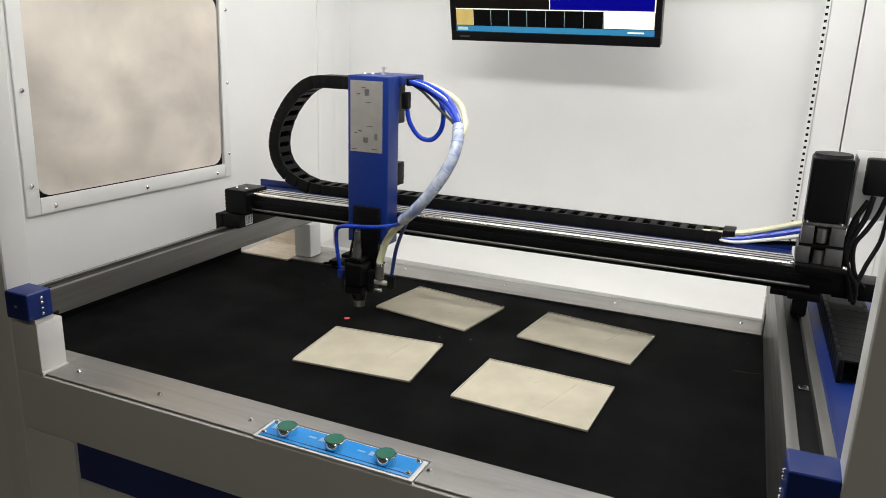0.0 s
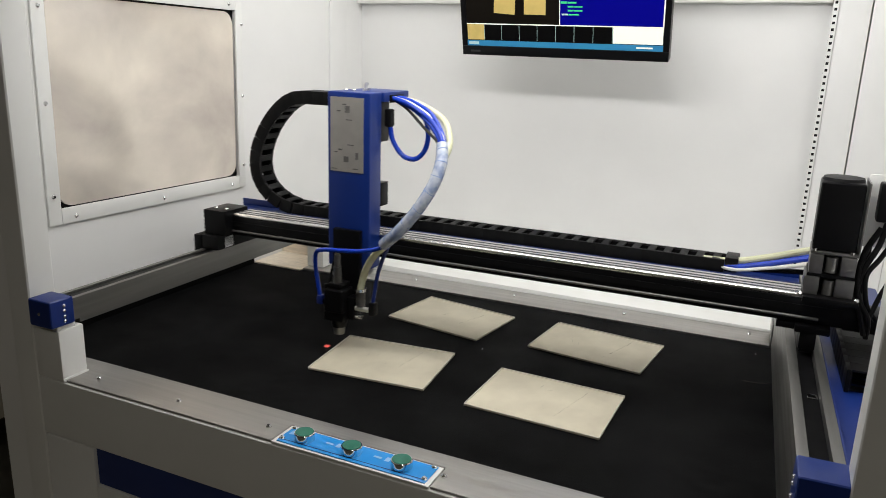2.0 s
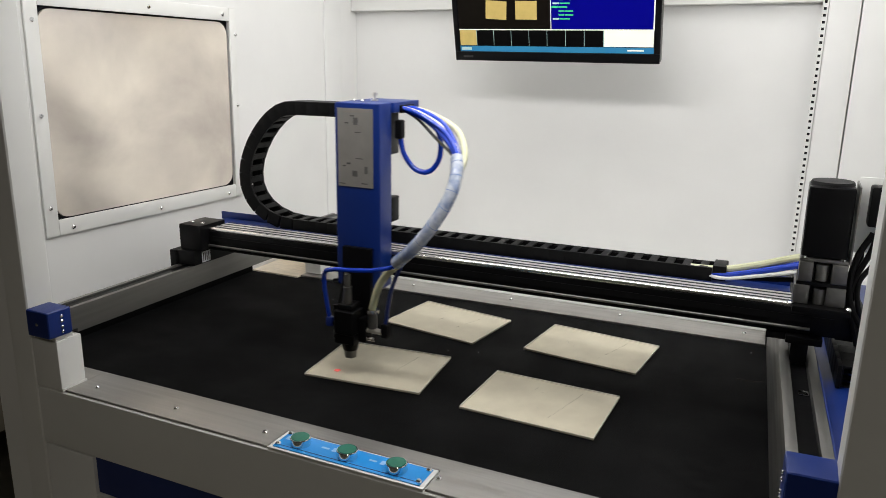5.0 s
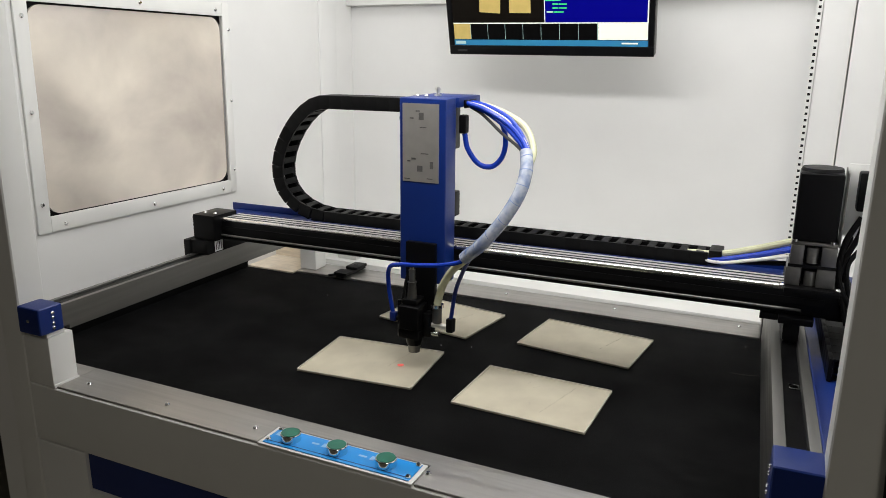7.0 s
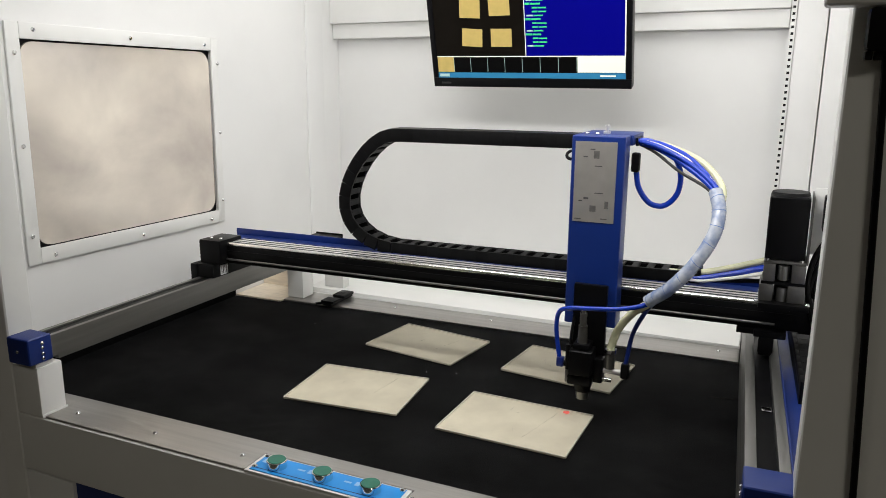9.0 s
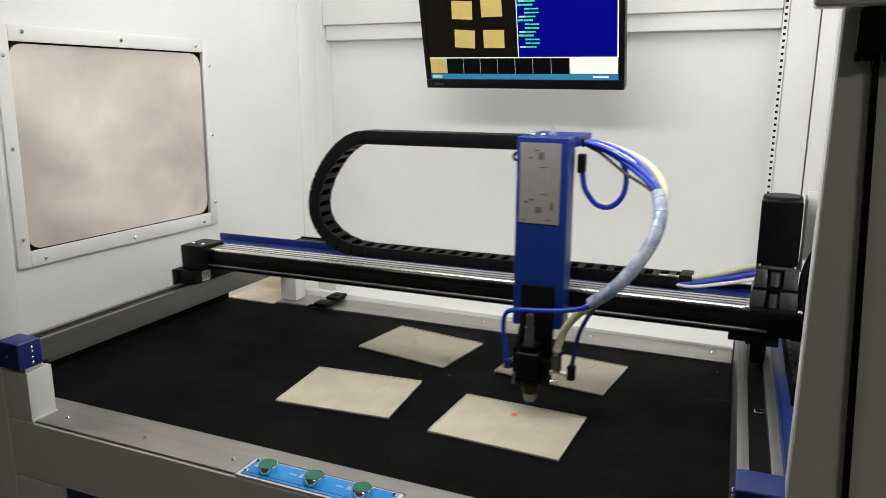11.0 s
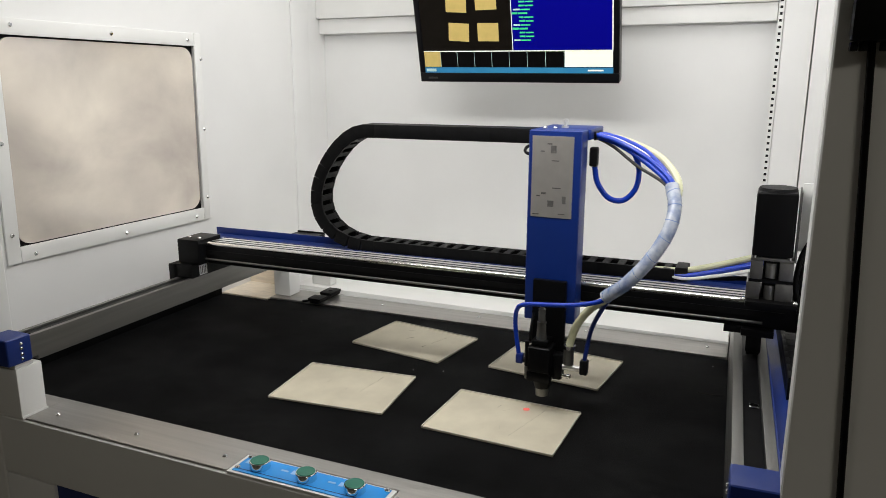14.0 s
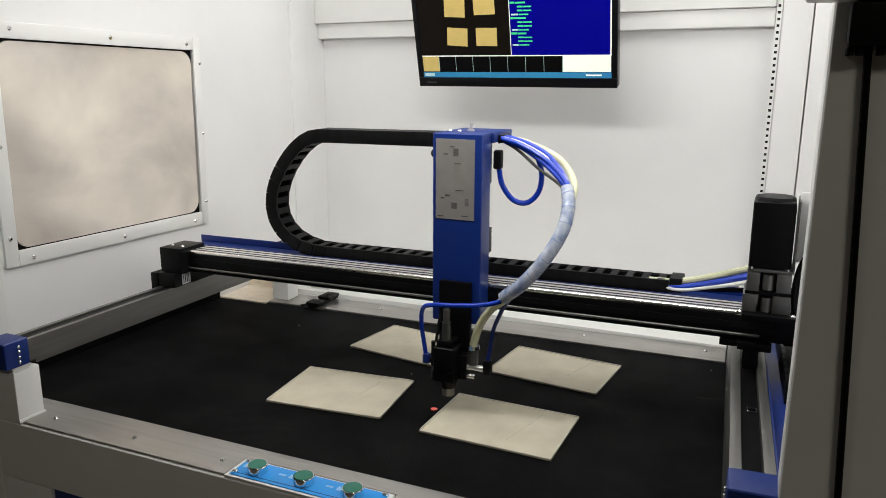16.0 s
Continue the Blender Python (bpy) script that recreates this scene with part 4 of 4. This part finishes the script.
part("icon_bar", box(sx1 - 0.058, sx1 - 0.022, 0.0013, 0.0017, sz0 + 0.005, sz0 + 0.0085), SCR_WHITE, screen)
part("icon_bar", box(sx0 + 0.004, sx0 + 0.030, 0.0013, 0.0017, sz0 + 0.003, sz0 + 0.010), SCR_PALE, screen)
for k in range(8):
    x = sx0 + 0.001 + k * 0.0441
    part("thumbnail", box(x, x + 0.0431, 0.0018, 0.0025, sz0 + 0.0145, sz0 + 0.0505), SCR_TAN if k == 0 else SCR_BLACK, screen)
    part("divider", box(x + 0.0431, x + 0.0440, 0.0018, 0.0025, sz0 + 0.0145, sz0 + 0.0505), SCR_PALE, screen)
part("blank_field", box(sx0 + 0.3548, sx1 - 0.001, 0.0018, 0.0025, sz0 + 0.0145, sz0 + 0.0505), SCR_WHITE, screen)
part("divider", box(sx0, sx1, 0.0018, 0.0025, sz0 + 0.0507, sz0 + 0.0530), SCR_WHITE, screen)
mid = sx0 + 0.2300
view = part("camera_view", box(sx0, mid, 0.0018, 0.0025, sz0 + 0.0532, MH - 0.0147), SCR_DARK, screen)
part("divider", box(mid + 0.0002, mid + 0.0018, 0.0018, 0.0025, sz0 + 0.0532, MH - 0.0147), SCR_WHITE, screen)
for x, z, r in ((0.098, 0.105, 4), (0.172, 0.104, 1), (0.096, 0.172, 3), (0.170, 0.176, -1)):
    o = part("shown_tray", box(-0.026, 0.026, 0, 0.0005, -0.021, 0.021), SCR_TAN, view)
    o.matrix_basis = pose(sx0 + x, 0.0012, sz0 + z - 0.008, 0, r, 0)
info = part("data_field", box(mid + 0.002, sx1 - 0.003, 0.0018, 0.0025, sz0 + 0.0532, MH - 0.0147), SCR_BLUE, screen)
random.seed(5)
z = sz0 + 0.075
k = 0
while z < MH - 0.024:
    green = k % 4 == 3
    x0, w = mid + (0.006, 0.020, 0.020, 0.003)[k % 4], (0.040, 0.034, 0.034, 0.037)[k % 4]
    cut = w * random.uniform(0.30, 0.42)
    h = 0.0046 if green else 0.0036
    part("print_bar", box(x0, x0 + cut, 0.0012, 0.0016, z, z + h), SCR_GREEN if k % 4 else SCR_PALE, info)
    part("print_bar", box(x0 + cut + 0.0014, x0 + w, 0.0012, 0.0016, z, z + h * 0.85), SCR_GREEN, info)
    z += 0.0086
    k += 1
part("side_field", box(sx1 - 0.0028, sx1, 0.0018, 0.0025, sz0 + 0.0532, MH - 0.0147), SCR_WHITE, screen)
part("arm", box(-0.03, 0.03, 0.031, 0.30, MH * 0.60, MH * 0.60 + 0.05, 0.004), BLACK, monitor, "black wall arm")

# ---- workshop things seen past the posts ----
rack = thing("storage_rack", "dark storage rack with pale shelf boards beyond the machine", "rack", m=pose(-1.25, 0.75, 0))
for z, mat in ((0.30, DARKWOOD), (0.64, CREAM), (1.20, DARKWOOD)):
    part("shelf", box(-0.25, 0.25, -0.55, 0.55, z, z + 0.022, 0.003), mat, rack)
for x in (-0.23, 0.23):
    for y in (-0.53, 0.53):
        part("post", box(x - 0.02, x + 0.02, y - 0.02, y + 0.02, 0, 0.2998), DARKWOOD, rack)
part("back_panel", box(-0.27, -0.2505, -0.55, 0.55, 0.0, 1.30), DARKWOOD, rack, "dark back panel")
part("end_panel", box(-0.25, 0.25, 0.5505, 0.57, 0.0, 1.30), DARKWOOD, rack, "dark end panel")
part("front_panel", box(0.2505, 0.262, -0.55, 0.55, 0.31, 0.465, 0.002), WORK_WALL, rack, "grey front panel")
roll = thing("fabric_roll", "cream padded fabric roll on the rack shelf", "fabric roll", m=pose(-1.22, 0.75, 0.6625))
part("roll", box(-0.20, 0.20, -0.48, 0.48, 0.0, 0.085, 0.035, 5), CREAM, roll)
carton = thing("carton", "brown cardboard carton on the lower rack shelf", "carton", m=pose(-1.235, 0.72, 0.3225))
part("body", box(-0.22, 0.22, -0.42, 0.42, 0, 0.235, 0.004), CARTON, carton)
for y in (-0.21, 0.21):
    part("flap", box(-0.22, 0.22, y - 0.208, y + 0.208, 0.2353, 0.2390), CARTON, carton)
bag = thing("scrap_bag", "crumpled pale plastic scrap lying on the floor", "scrap", m=pose(-1.0, 0.30, 0))
bm = bmesh.new()
bmesh.ops.create_icosphere(bm, subdivisions=3, radius=0.12)
for v in bm.verts:
    k = 1 + 0.5 * noise.noise(v.co * 16)
    v.co = Vector((v.co.x * k * 1.4, v.co.y * k, max(0.0, v.co.z * k * 0.45 + 0.02)))
part("sheet", bm, CREAM, bag)

# ---- how the gantry and the head go ----
HEAD_ROWS = [
    # seconds, head across, gantry along
    (0, 0.257, 0.41), (0.1, 0.2503, 0.3907), (0.2, 0.247, 0.374), (0.3, 0.2481, 0.3600), (0.5, 0.3018, 0.3631), (0.8, 0.4456, 0.3815), (1, 0.4526, 0.3117), (1.3, 0.470, 0.200),
    (1.5, 0.383, 0.2242), (1.8, 0.2636, 0.2085), (2, 0.2526, 0.2961), (2.3, 0.2526, 0.358), (2.5, 0.3099, 0.3561), (2.8, 0.3268, 0.3046), (3, 0.3303, 0.2283), (3.3, 0.3807, 0.2308), (3.5, 0.3988, 0.2294),
    (3.8, 0.3866, 0.3555), (4, 0.3748, 0.364), (4.2, 0.312, 0.365), (4.5, 0.272, 0.325), (4.8, 0.272, 0.245), (5.1, 0.355, 0.235), (5.4, 0.436, 0.262), (5.7, 0.425, 0.325), (6.0, 0.410, 0.293),
    (6.3, 0.3694, 0.2812), (6.5, 0.2711, 0.2904), (6.8, 0.3205, 0.2987), (7, 0.4324, 0.2943), (7.3, 0.4337, 0.3026), (7.5, 0.3245, 0.2884), (7.8, 0.2713, 0.2829),
    (8, 0.3530, 0.3066), (8.1, 0.3899, 0.350), (8.3, 0.5166, 0.362), (8.5, 0.5585, 0.3600), (8.7, 0.6092, 0.355), (8.8, 0.6582, 0.3560), (9, 0.7516, 0.3492), (9.2, 0.7565, 0.319),
    (9.5, 0.760, 0.225), (9.9, 0.660, 0.215), (10.2, 0.603, 0.235), (10.5, 0.603, 0.340), (10.9, 0.700, 0.350), (11.1, 0.655, 0.270), (11.3, 0.6276, 0.2180), (11.5, 0.6717, 0.2194), (11.8, 0.6949, 0.2304),
    (12, 0.699, 0.3318), (12.3, 0.6704, 0.3508), (12.5, 0.6181, 0.3546), (12.8, 0.6192, 0.274), (13, 0.6144, 0.2238), (13.3, 0.6827, 0.2226), (13.5, 0.6837, 0.2309), (13.8, 0.6885, 0.3493), (14, 0.7085, 0.332),
    (14.3, 0.7509, 0.2994), (14.5, 0.6935, 0.2872), (14.8, 0.567, 0.2931), (15, 0.5956, 0.2904), (15.3, 0.7431, 0.2774), (15.5, 0.7536, 0.2736), (15.8, 0.6028, 0.2795), (16, 0.5615, 0.2856),
]


def head_at(t):
    """The head's place across and the gantry's along, between the rows."""
    r = HEAD_ROWS
    i = max(j for j in range(len(r)) if r[j][0] <= t + 1e-6)
    if i == len(r) - 1:
        return r[i][1], r[i][2]
    a, b, c, d = r[max(i - 1, 0)], r[i], r[i + 1], r[min(i + 2, len(r) - 1)]
    u, h = (t - b[0]) / (c[0] - b[0]), c[0] - b[0]
    out = []
    for n in (1, 2):
        s0, s1, s2 = (b[n] - a[n]) / max(b[0] - a[0], 1e-6), (c[n] - b[n]) / h, (d[n] - c[n]) / max(d[0] - c[0], 1e-6)
        m0 = 0.0 if s0 * s1 <= 0 else 2 * s0 * s1 / (s0 + s1)
        m1 = 0.0 if s1 * s2 <= 0 else 2 * s1 * s2 / (s1 + s2)
        out.append((2 * u ** 3 - 3 * u * u + 1) * b[n] + (u ** 3 - 2 * u * u + u) * h * m0 + (3 * u * u - 2 * u ** 3) * c[n] + (u ** 3 - u * u) * h * m1)
    return out


def motions():
    times = [k / 10 for k in range(161)]
    way = [head_at(t) for t in times]
    walk(gantry, [(t, pose(0.0083, y, 0, 0, -0.45, 0)) for t, (x, y) in zip(times, way)])
    walk(head, [(t, pose(x - 0.0083, 0, -0.0079 * x, 0, 0.45, 0)) for t, (x, y) in zip(times, way)])
    for k, ob in enumerate(LINKS):
        rows = [(t, link_pose(k, x)) for t, (x, y) in zip(times, way)]
        spread = max((m.translation - rows[0][1].translation).length for t, m in rows)
        if spread < 1e-4:
            ob.matrix_basis = rows[0][1]
        else:
            walk(ob, rows)


motions()
